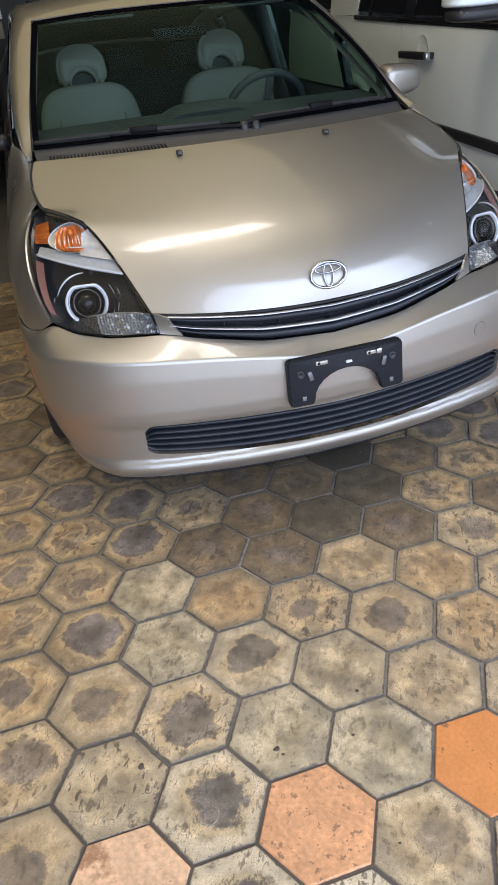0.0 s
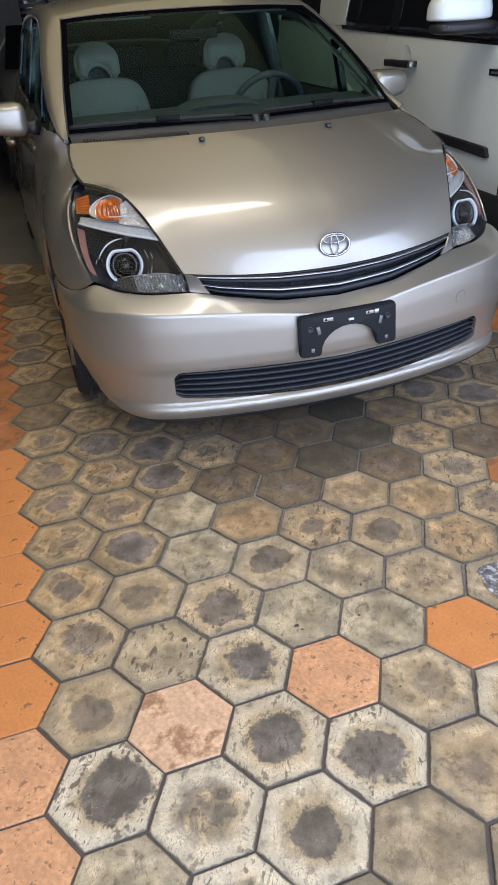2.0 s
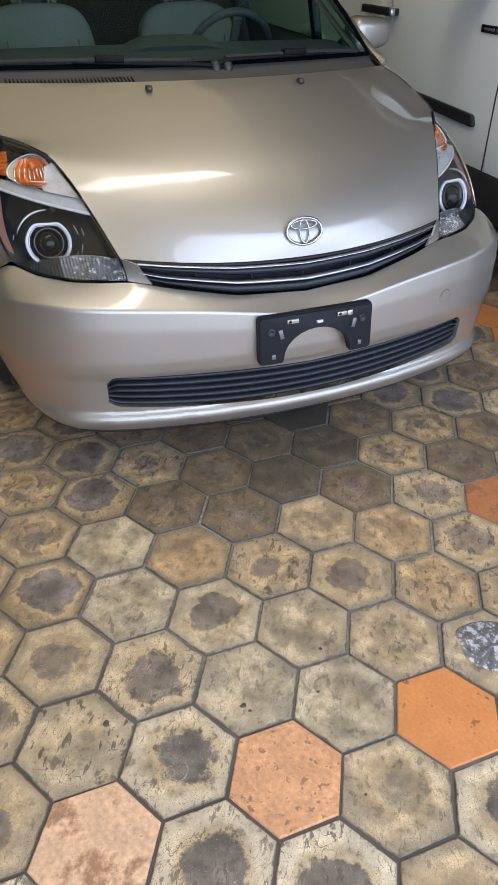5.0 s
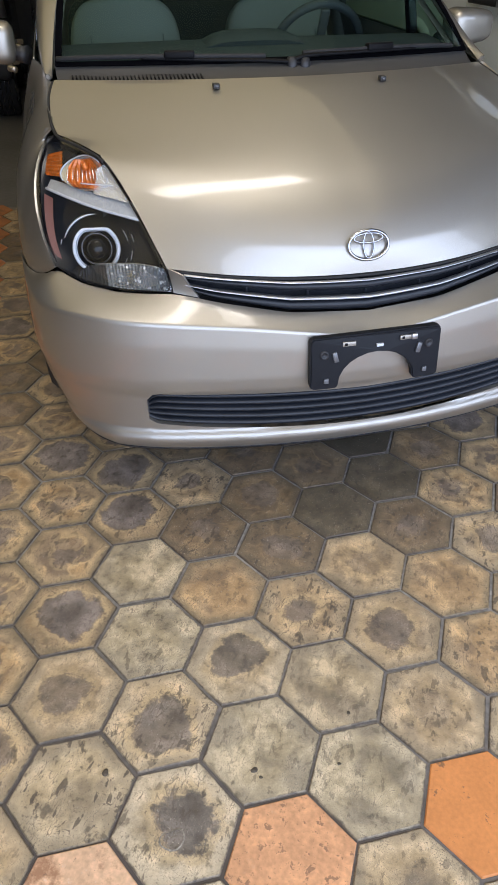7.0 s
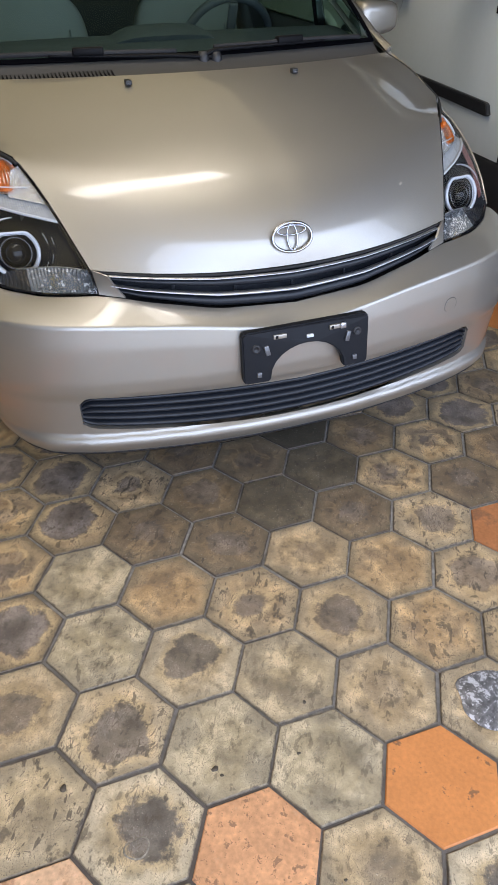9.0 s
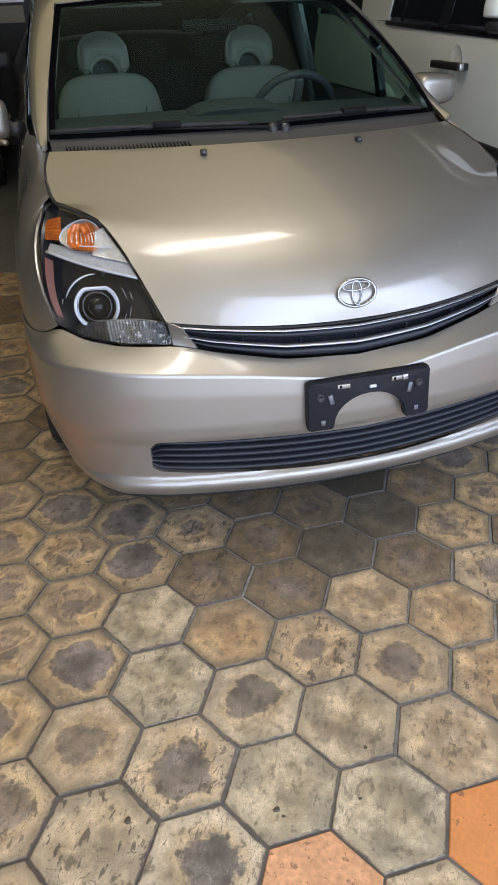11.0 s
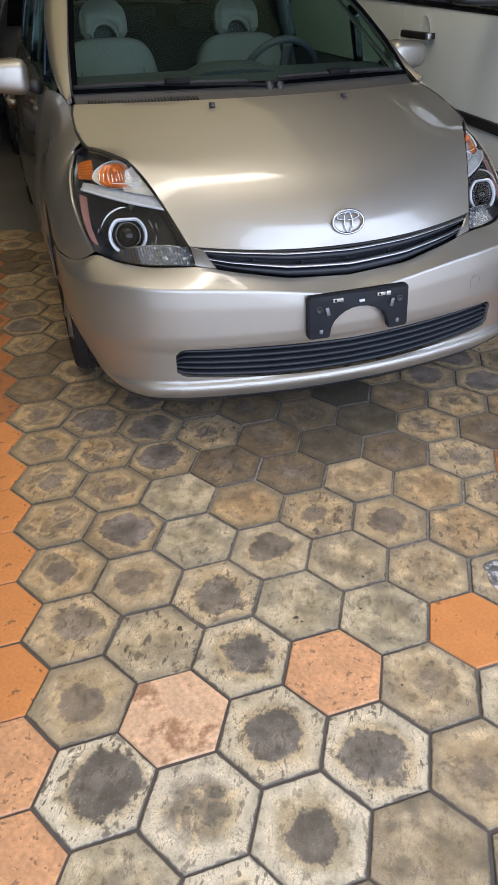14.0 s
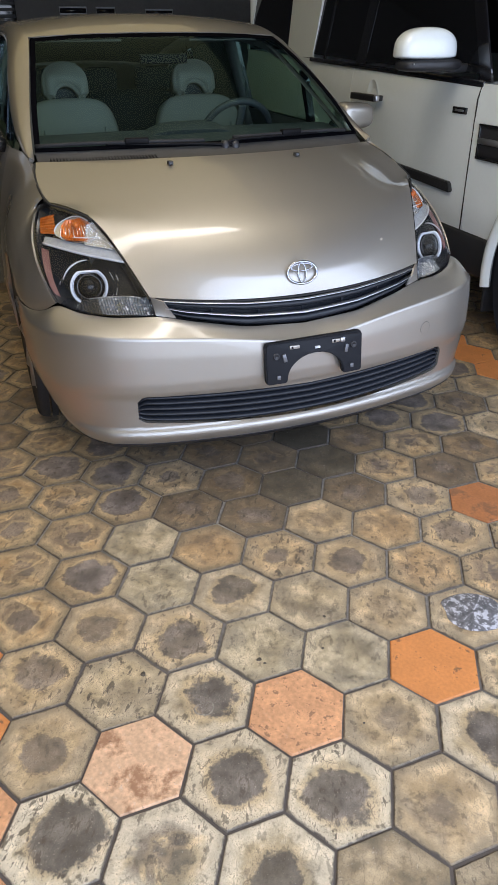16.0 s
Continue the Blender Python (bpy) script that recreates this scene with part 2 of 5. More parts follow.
def lathe(profile, n=32, axis="x", closed=False):
    """Turns (radius, along) pairs round an axis."""
    bm = bmesh.new()
    rings = []
    for k in range(n):
        a = 2 * math.pi * k / n
        c, s = math.cos(a), math.sin(a)
        ring = []
        for r, h in profile:
            co = {"x": (h, r * c, r * s), "y": (r * c, h, r * s), "z": (r * c, r * s, h)}[axis]
            ring.append(bm.verts.new(co))
        rings.append(ring)
    m = len(profile)
    for k in range(n):
        a, b = rings[k], rings[(k + 1) % n]
        for j in range(m if closed else m - 1):
            bm.faces.new((a[j], b[j], b[(j + 1) % m], a[(j + 1) % m]))
    bmesh.ops.remove_doubles(bm, verts=bm.verts, dist=1e-6)
    bmesh.ops.recalc_face_normals(bm, faces=bm.faces)
    return bm


def tube(points, r, n=8, closed=False, flat=1.0, up=Vector((0, 0, 1))):
    """A bar of radius r (a number or one for each point) along points."""
    bm = bmesh.new()
    p = [Vector(q) for q in points]
    rings = []
    for i, q in enumerate(p):
        a = p[i - 1] if i or closed else p[i]
        b = p[(i + 1) % len(p)] if i < len(p) - 1 or closed else p[i]
        d = (b - a).normalized()
        x = d.cross(up)
        x = x.normalized() if x.length > 1e-4 else Vector((1, 0, 0))
        y = x.cross(d)
        rr = r[i] if isinstance(r, (list, tuple)) else r
        rings.append([bm.verts.new(q + rr * (math.cos(2 * math.pi * k / n) * x + flat * math.sin(2 * math.pi * k / n) * y)) for k in range(n)])
    for i in range(len(p) if closed else len(p) - 1):
        a, b = rings[i], rings[(i + 1) % len(p)]
        for k in range(n):
            bm.faces.new((a[k], a[(k + 1) % n], b[(k + 1) % n], b[k]))
    if not closed:
        bm.faces.new(rings[0][::-1])
        bm.faces.new(rings[-1])
    bmesh.ops.recalc_face_normals(bm, faces=bm.faces)
    return bm


def prism(outline, depth, bevel=0.0, m=None):
    """An outline in (x, z), extruded along y from 0 to depth."""
    bm = bmesh.new()
    a = [bm.verts.new((x, 0, z)) for x, z in outline]
    b = [bm.verts.new((x, depth, z)) for x, z in outline]
    bm.faces.new(a)
    bm.faces.new(b[::-1])
    for i in range(len(a)):
        j = (i + 1) % len(a)
        bm.faces.new((a[j], a[i], b[i], b[j]))
    bmesh.ops.recalc_face_normals(bm, faces=bm.faces)
    if bevel:
        bmesh.ops.bevel(bm, geom=[e for e in bm.edges if e.calc_face_angle(0) > 0.6], offset=bevel, segments=3 if bevel > 0.01 else 2, affect="EDGES")
    if m is not None:
        bmesh.ops.transform(bm, matrix=m, verts=bm.verts)
    return bm


def coons(c0, c1, d0, d1, bulge=None):
    """A sheet between bottom c0(u), top c1(u), left d0(v) and right d1(v)."""
    def fn(u, v):
        p = (1 - v) * c0(u) + v * c1(u) + (1 - u) * d0(v) + u * d1(v)
        p -= (1 - u) * (1 - v) * c0(0) + u * (1 - v) * c0(1) + (1 - u) * v * c1(0) + u * v * c1(1)
        return p + bulge(u, v) if bulge else p
    return fn


def curve(points):
    return lambda t: spline(points, t)


def mirrored(fn):
    def f(u, v):
        p = fn(u, v).copy()
        p.x = -p.x
        return p
    return f


def joined(*meshes):
    bm = bmesh.new()
    for b in meshes:
        me = bpy.data.meshes.new("joint")
        b.to_mesh(me)
        b.free()
        bm.from_mesh(me)
        bpy.data.meshes.remove(me)
    return bm


# ---------------------------------------------------------------- the room
TILE = 0.215                                       # pitch of the hexagons
tagged(part("ground", box(-40, 40, -45, 40, -0.32, -0.10), OUTSIDE, smooth=False), "grey paved ground outside the building", "ground", kind="structure")
floor = tagged(part("floor", box(-6.5, 7.5, -5.2, 11.0, -0.099, -0.0045), CONCRETE, smooth=False), "hexagonal terracotta and cement tile floor with dark joints, worn and stained", "floor", kind="structure")
ROOM = CAR


def wall(name, x0, x1, y0, y1, z0, z1, mat, label):
    ob = part(name, box(x0, x1, y0, y1, z0, z1), mat, smooth=False)
    ob.matrix_world = ROOM
    return tagged(ob, label, name.split("_")[0], kind="structure")


wall("wall_west", -4.6, -4.45, -3.9, 9.0, -0.1, 3.1, WALL, "dim grey plaster side wall")
wall("wall_east", 5.4, 5.55, -3.9, 9.0, -0.1, 3.1, WALL, "grey plaster side wall behind the white vehicle")
wall("wall_north", -4.6, 5.55, 8.4, 8.55, -0.1, 3.1, WALL, "back wall of the dim garage")
# west pier is unseen, made broad so the bumper's corner reflects something dark
wall("wall_south_pier", -4.6, -2.2, -2.6, -2.45, -0.1, 3.1, WALL, "unseen pier beside the wide gateway, added to bound its light")
wall("wall_south_pier_east", 4.4, 5.55, -2.6, -2.45, -0.1, 3.1, WALL, "unseen pier beside the wide gateway, added to bound its light")
wall("wall_south_lintel", -2.2, 4.4, -2.6, -2.45, 2.95, 3.1, WALL, "lintel above the wide gateway")
# unseen ceilings, split into glowing and dark parts to shape the car's reflections
wall("ceiling_rear", -4.6, 1.12, 4.453, 8.55, 3.1, 3.25, WALL, "unseen dark ceiling at the back, added to keep roof reflections dark")
wall("ceiling", -4.6, 1.12, -3.9, 4.45, 3.1, 3.25, CEIL, "unseen cream ceiling, made to glow as added fill light for the hood")
wall("ceiling_east", 1.123, 5.55, -3.9, 8.55, 3.1, 3.25, WALL, "unseen dark ceiling over the next bay, added to grey the hood's reflection")

# ---------------------------------------------------------------- the hatchback
car = thing("hatchback_car", CAR, "champagne metallic hatchback car with an empty front plate bracket", "car")

PLAN = [(0, 0), (0.10, 0.002), (0.20, 0.009), (0.30, 0.021), (0.40, 0.038), (0.49, 0.057), (0.58, 0.083), (0.668, 0.122), (0.745, 0.182), (0.798, 0.262), (0.831, 0.362), (0.850, 0.48), (0.859, 0.60), (0.862, 0.75), (0.862, 0.90)]
PROFILE = [(0.138, 0.150), (0.144, 0.095), (0.157, 0.060), (0.177, 0.034), (0.194, 0.017), (0.210, 0.006), (0.226, 0.000), (0.240, 0.003), (0.250, 0.016), (0.300, 0.014), (0.362, 0.010), (0.375, 0.004), (0.41, 0.0), (0.47, 0.002), (0.505, 0.008), (0.525, 0.018), (0.540, 0.036), (0.552, 0.058), (0.566, 0.080), (0.60, 0.092), (0.64, 0.10)]
NOSE = 0.012
CORNER = [(0.138, 0.150), (0.150, 0.095), (0.170, 0.066), (0.20, 0.042), (0.23, 0.026), (0.27, 0.014), (0.32, 0.006), (0.38, 0.001), (0.42, 0.0), (0.47, 0.002), (0.505, 0.008)]


def plan_point(t):
    return spline([(x, y, 0) for x, y in PLAN], t)


def fascia(t, z, back=0.0):
    """The bumper's skin on the positive side: t along the plan, z up, sunk by back."""
    p = plan_point(t)
    d = plan_point(min(t + 0.01, 1)) - plan_point(max(t - 0.01, 0))
    n = Vector((-d.y, d.x, 0)).normalized()        # inwards
    f = 1 - 0.45 * max(0, (t - 0.6) / 0.4)          # the section flattens round the corner
    tuck = 0.075 * max(0, (t - 0.5) / 0.5) * min(1.0, max(0.0, (0.40 - z) / 0.22)) ** 1.3
    g = min(1.0, max(0.0, (t - 0.5) / 0.25))        # the lip under the intake runs out towards the corner
    c = crease(t)
    zz = z if z < 0.42 else 0.42 + (z - 0.42) * 0.085 / (c - 0.42)
    depth = table(PROFILE, zz) * (1 - g) + table(CORNER, zz) * g
    q = p + n * (depth * f + back + tuck)
    return Vector((max(q.x, 0) if t < 0.02 else q.x, q.y + NOSE, z))


def plan_t(x):
    """Where along the plan the given half width is reached."""
    lo, hi = 0.0, 13 / 14
    for _ in range(30):
        mid = (lo + hi) / 2
        if plan_point(mid).x < x:
            lo = mid
        else:
            hi = mid
    return lo


# the bumper's upper edge: grille, lamp foot, then the seam down to the wheel arch
BUMPER_TOP = [(0.0, (0, 0.074, 0.546)), (0.2, (0.2, 0.087, 0.556)), (0.38, (0.38, 0.124, 0.588)), (0.43, (0.43, 0.140, 0.600)), (0.49, (0.477, 0.158, 0.605)), (0.56, (0.54, 0.180, 0.603)), (0.64, (0.61, 0.213, 0.602)), (0.72, (0.69, 0.275, 0.607)), (0.775, (0.750, 0.350, 0.622)), (0.80, (0.783, 0.408, 0.588)), (0.825, (0.815, 0.470, 0.570)), (0.846, (0.842, 0.550, 0.567)), (0.8595, (0.859, 0.664, 0.572))]
TOP_T = None


def bumper_top(t):
    return sum((top_line(t + 0.006 * k * min(1.0, 25 * t)) for k in range(-4, 5)), Vector()) / 9


def top_line(t):
    global TOP_T
    if TOP_T is None:
        TOP_T = []
        for x, p in BUMPER_TOP:                     # each point meets the skin square to the plan
            q = Vector((p[0], p[1] - NOSE - 0.035 * max(0, (p[0] - 0.80) / 0.06), 0))
            TOP_T.append((min((k / 600 for k in range(601)), key=lambda t: (plan_point(t) - q).length) if p[0] else 0.0, Vector(p)))
    if t <= TOP_T[0][0]:
        return TOP_T[0][1]
    for (t0, a), (t1, b) in zip(TOP_T, TOP_T[1:]):
        if t <= t1:
            return a.lerp(b, (t - t0) / (t1 - t0))
    return TOP_T[-1][1]


def crease(t):
    x = plan_point(t).x
    return 0.507 + 0.056 * (1 - math.exp(-((x / 0.27) ** 1.7))) + 0.010 * min(1.0, max(0.0, (x - 0.40) / 0.30)) ** 1.5 - 0.030 * max(0.0, (x - 0.72) / 0.14) ** 1.2


def arch_t(z):
    """How far along the plan the wheel arch lets the bumper go at height z."""
    dz = z - 0.31
    ya = 0.89 - math.sqrt(max(0.345**2 - dz * dz, 0.0004))
    lo, hi = 0.5, 1.0
    for _ in range(24):
        mid = (lo + hi) / 2
        if fascia(mid, z).y < ya:
            lo = mid
        else:
            hi = mid
    return lo


def signed(fn):
    def f(u, v):
        s = 2 * u - 1
        p = fn(abs(s), v)
        return Vector((math.copysign(1, s) * p.x if s else 0.0, p.y, p.z))
    return f


LG_X = 0.575                                        # lower grille: half width


def lg_band(x):
    """Lower and upper edge of the lower grille's opening."""
    f = abs(x) / LG_X
    return 0.247 + 0.028 * f**2.2 + 0.012 * max(0.0, (f - 0.95) / 0.05) ** 2, 0.354 + 0.016 * f - 0.022 * max(0.0, (f - 0.95) / 0.05) ** 2


def bumper_fn(u, v):
    """v: 0..0.3 below the lower grille, 0.3..0.5 across it, 0.5..1 above."""
    t0 = u
    zb = 0.138
    x = plan_point(t0).x
    lo, hi = lg_band(min(x, LG_X))
    if v < 0.3:
        z = zb + (lo - zb) * (v / 0.3)
    elif v < 0.5:
        z = lo + (hi - lo) * (v - 0.3) / 0.2
    elif v < 0.8:
        z = hi + (crease(t0) - hi) * (v - 0.5) / 0.3
    else:
        z = crease(t0)
    lim = arch_t(min(max(z, 0.16), 0.572))
    t = t0 if t0 < 0.6 else 0.6 + (t0 - 0.6) / 0.4 * (lim - 0.6)
    if v < 0.8:
        return fascia(t, z)
    a = fascia(t, crease(t))
    end = bumper_top(t)
    f = (v - 0.8) / 0.2
    ctrl = a + (end - a) * 0.45 + Vector((0, 0, (0.03 + 0.42 * min(1.0, max(0.0, (a.x - 0.52) / 0.25))) * (end.z - a.z)))
    return (1 - f) ** 2 * a + 2 * f * (1 - f) * ctrl + f * f * end


def in_lower_grille(u, v):
    s = abs(2 * u - 1)
    return 0.3 < v < 0.5 and plan_point(s).x < LG_X


bumper = part("front_bumper", sheet(signed(bumper_fn), 160, 70, 0.014, lambda u, v: not in_lower_grille(u, v)), PAINT, car, "champagne painted front bumper with a soft shelf")
LG_T = plan_t(LG_X + 0.004)
# dark skin over the down-facing lip stands for the shade there
part("lower_valance", sheet(signed(lambda s, v: fascia(0.80 * s, 0.136 + 0.056 * v, -0.0022)), 120, 6, 0.006), GRILLE_PLASTIC, car, "dark strip that paints the shade on the bumper's underside")
for sx in (-1, 1):
    fill = coons(curve([(0.418, 0.136, 0.599), (0.448, 0.146, 0.604), (0.476, 0.158, 0.608)]), curve([(0.452, 0.150, 0.652), (0.468, 0.166, 0.657), (0.484, 0.184, 0.660)]), curve([(0.418, 0.136, 0.599), (0.440, 0.140, 0.630), (0.452, 0.150, 0.652)]), curve([(0.476, 0.158, 0.608), (0.479, 0.170, 0.634), (0.484, 0.184, 0.660)]))
    part("grille_end", sheet(lambda u, v, sx=sx: Vector((sx, 1, 1)) * fill(u, v), 8, 8, 0.006), PAINT, car)
# --- lower grille: a dark tray with four slats
lower = part("lower_grille", sheet(signed(lambda s, v: fascia(s * LG_T, lg_band(plan_point(s * LG_T).x)[0] - 0.012 + v * (lg_band(plan_point(s * LG_T).x)[1] - lg_band(plan_point(s * LG_T).x)[0] + 0.024), 0.05)), 60, 6, 0), GRILLE_PLASTIC, car, "dark grey slatted lower air intake")
for k in range(5):
    f = (k + 0.5) / 5

    def slat(s, v, f=f):
        t = s * LG_T
        lo, hi = lg_band(plan_point(t).x)
        z = lo + (hi - lo) * f
        ang = 2 * math.pi * v
        h = 0.0088 * (1 - 0.35 * s**4)
        return fascia(t, z + h * math.sin(ang), 0.024 + 0.016 * math.cos(ang) + 0.006 * math.sin(ang))
    part("slat", sheet(signed(slat), 72, 10, 0), GRILLE_PLASTIC, lower)
for sx in (-1, 1):
    for xx in (0.2, 0.42):
        b = tube([(sx * xx, NOSE + 0.06 + 0.3 * xx**2, 0.25), (sx * xx, NOSE + 0.06 + 0.3 * xx**2, 0.355)], 0.006, 6)
        part("rib", b, GRILLE_PLASTIC, lower)

# --- hood
HOOD_SIDE = [(0.485, 0.186, 0.660), (0.513, 0.248, 0.722), (0.540, 0.312, 0.779), (0.568, 0.378, 0.828), (0.600, 0.447, 0.864), (0.650, 0.530, 0.878), (0.697, 0.625, 0.885), (0.710, 0.740, 0.912), (0.707, 0.850, 0.942), (0.690, 0.950, 0.968)]
HOOD_MID = [(0, 0.099, 0.636), (0, 0.105, 0.671), (0, 0.118, 0.705), (0, 0.165, 0.762), (0, 0.235, 0.812), (0, 0.320, 0.853), (0, 0.430, 0.893), (0, 0.545, 0.929), (0, 0.660, 0.960), (0, 0.752, 0.979)]


def hood_point(s, v):
    """s from the middle (0) to the side (1), v from the nose to the cowl."""
    m, e = spline(HOOD_MID, v), spline(HOOD_SIDE, v)
    f = s * s
    g = s**2.25
    z = m.z + (e.z - m.z) * g
    crown = 0.008 * math.sin(math.pi * min(v * 1.15, 1)) * (1 - s) * s * 2
    sc = 0.74 + 0.16 * (1 - v)
    k = min(1.0, max(0.0, (s - sc) / 0.10))
    plateau = 0.004 * min(1.0, (1 - v) / 0.22) * (1 - k * k * (3 - 2 * k)) * min(1.0, max(0.0, (v - 0.30) / 0.35)) * (s > 0.3 and min(1.0, (s - 0.3) / 0.3) or 0.0)
    return Vector((e.x * s, m.y + (e.y - m.y) * f, z + crown + plateau))


hood = part("hood", sheet(signed(hood_point), 96, 72, 0.016), PAINT, car, "champagne metallic hood with soft side creases")

# black tubes draw the shaded gaps along the hood's sides and front edge
for sx in (-1, 1):
    edge = [spline(HOOD_SIDE, 0.42 + 0.57 * k / 40) + Vector((0.0045, 0.0, -0.0035)) for k in range(41)]
    part("hood_side_gap", tube([(sx * p.x, p.y, p.z) for p in edge], 0.0042, 6), RUBBER, hood, "black tube that draws the shade in the gap beside the hood")

part("hood_gap", tube([signed(hood_point)(k / 80, 0.0) + Vector((0, -0.001, -0.0055)) for k in range(81)], 0.0042, 6), RUBBER, hood, "black tube that draws the shade in the gap under the hood's edge")

# --- headlights
LAMP_IN = [(0.478, 0.160, 0.610), (0.482, 0.178, 0.640), (0.490, 0.190, 0.664), (0.546, 0.318, 0.781), (0.604, 0.450, 0.868)]
LAMP_OUT = [(0.748, 0.352, 0.628), (0.770, 0.438, 0.690), (0.776, 0.528, 0.752), (0.762, 0.618, 0.812), (0.728, 0.702, 0.864)]
LAMP_BOT = [(0.478, 0.160, 0.610), (0.54, 0.182, 0.608), (0.61, 0.216, 0.607), (0.69, 0.278, 0.612), (0.748, 0.352, 0.628)]
LAMP_TOP = [(0.604, 0.450, 0.868), (0.633, 0.500, 0.878), (0.664, 0.555, 0.884), (0.698, 0.622, 0.884), (0.728, 0.702, 0.864)]
lens_fn = coons(curve(LAMP_BOT), curve(LAMP_TOP), curve(LAMP_IN), curve(LAMP_OUT), lambda u, v: Vector((0.2, -0.8, 0.35)) * (0.030 * 16 * u * (1 - u) * v * (1 - v) / 4))


def lens_frame(u, v, depth):
    p = lens_fn(u, v)
    n = (lens_fn(min(u + 0.01, 1), v) - lens_fn(max(u - 0.01, 0), v)).cross(lens_fn(u, min(v + 0.01, 1)) - lens_fn(u, max(v - 0.01, 0))).normalized()
    if n.y > 0:
        n = -n
    return p - n * depth, n


def side_of(bm, sx):
    if sx < 0:
        bmesh.ops.scale(bm, vec=(-1, 1, 1), verts=bm.verts)
        bmesh.ops.reverse_faces(bm, faces=bm.faces)
    return bm


def on_lens(u, v, depth):
    """A frame set into the lamp: local z looks out, level with the road."""
    p, n = lens_frame(u, v, depth)
    n = Vector((0.15, -0.93, 0.30)).normalized()
    return Matrix.Translation(p) @ n.to_track_quat("Z", "Y").to_matrix().to_4x4()


def octagon_ring(r, width, depth):
    """A halo with two flattened sides, facing z."""
    bm = bmesh.new()
    n = 40
    rings = []
    for k in range(n):
        a = 2 * math.pi * k / n
        def at(rad, h):
            x, y = rad * math.cos(a), rad * math.sin(a)
            y = max(min(y, rad * 0.86), -rad * 0.86)
            return bm.verts.new((x, y, h))
        rings.append([at(r - width, 0), at(r - width, depth), at(r, depth), at(r, 0)])
    for k in range(n):
        a, b = rings[k], rings[(k + 1) % n]
        for j in range(4):
            bm.faces.new((a[j], b[j], b[(j + 1) % 4], a[(j + 1) % 4]))
    bmesh.ops.recalc_face_normals(bm, faces=bm.faces)
    return bm


def headlight(sx):
    h = part("headlight", side_of(sheet(lambda u, v: lens_frame(u, v, 0.090 * min(1, 30 * u * (1 - u) * v * (1 - v)))[0], 24, 24, 0), sx), HOUSING, car, "projector headlight with black housing, pale ring and amber indicator")

    def put(name, bm, mat, label="", m=None):
        if m is not None:
            bmesh.ops.transform(bm, matrix=m, verts=bm.verts)
        return part(name, side_of(bm, sx), mat, h, label)
    put("lens", sheet(lens_fn, 28, 28, 0.008), LENS, "clear plastic lens cover")
    m = on_lens(0.600, 0.365, 0.040)
    put("halo_ring", octagon_ring(0.060, 0.0075, 0.010), HALO, "pale ring round the projector", m)
    put("inner_ring", octagon_ring(0.0515, 0.002, 0.004), SATIN, "", m)
    put("shroud", lathe([(0.050, 0.004), (0.046, -0.004), (0.036, -0.008), (0.034, 0.004)], 32, "z"), GLOSS_BLACK, "", m)
    put("projector", lathe([(0.0, 0.022), (0.012, 0.020), (0.022, 0.013), (0.030, 0.0), (0.033, -0.006)], 32, "z"), DARK_GLASS, "domed glass projector", m)
    put("projector_bezel", lathe([(0.034, 0.0), (0.036, 0.006), (0.040, 0.006), (0.041, 0.0)], 32, "z"), GLOSS_BLACK, "", m)
    put("shroud_arc", tube([(0.084 * math.cos(radians(a)), 0.084 * math.sin(radians(a)), -0.004) for a in range(20, 96, 6)], [0.0012 + 0.0020 * math.sin(math.pi * k / 12) for k in range(13)], 6), SATIN, "", m)
    for rr, a0, a1 in ((0.080, 148, 172), (0.088, 186, 206), (0.078, 200, 226), (0.094, 160, 176), (0.092, 8, 20)):
        put("shroud_glint", tube([(rr * math.cos(radians(a)), rr * math.sin(radians(a)), -0.010) for a in range(a0, a1, 4)], 0.0011, 5), SATIN, "", m)

    # the sill between the two chambers, and its bright edge
    def sill_v(u):
        return 0.612 + 0.076 * (1 - u) ** 1.6

    def bar(u, v):
        uu = 0.03 + 0.87 * u
        return lens_frame(uu, sill_v(uu) + 0.080 * v, 0.007 + 0.014 * v + 0.0012 * math.sin(70 * math.pi * u) * v)[0]
    put("divider_bar", sheet(bar, 120, 7, 0.006), FROST, "frosted silver sill below the indicator")
    put("divider_edge", tube([lens_frame(0.02 + 0.88 * k / 24, sill_v(0.02 + 0.88 * k / 24), 0.005)[0] for k in range(25)], 0.0036, 6), HALO, "pale edge of the sill")

    # silver tray of the upper chamber, with a field of small prisms at its inner end
    def tray(u, v):
        uu = 0.05 + 0.80 * u
        low = sill_v(uu) + 0.07
        return lens_frame(uu, low + (0.915 - low) * v, 0.030 + 0.016 * math.sin(math.pi * v))[0]
    put("tray", sheet(tray, 40, 12, 0), LAMP_TRAY, "dull silver tray of the upper chamber")

    def prisms(u, v):
        uu = 0.035 + (0.42 - 0.18 * v) * u
        low = sill_v(uu) + 0.070
        return lens_frame(uu, low + (0.945 - 0.08 * u - low) * v, 0.013 + 0.0020 * math.sin(16 * math.pi * u) * math.sin(21 * math.pi * v))[0]
    put("prism_field", sheet(prisms, 64, 84, 0), REFLECTOR, "field of small bright prisms")

    # round indicator bowl: silver, with orange flutes round the bulb
    def in_bowl(x, y, depth):
        return lens_frame(0.45 - 0.30 * x - 0.040 * y, 0.815 + 0.060 * x + 0.100 * y, depth)[0]

    def bowl(u, v):
        a = 2 * math.pi * u
        return in_bowl(v * math.cos(a), v * math.sin(a), 0.027 - 0.016 * v * v)
    put("reflector", sheet(bowl, 36, 8, 0), REFLECTOR, "round silver indicator reflector")
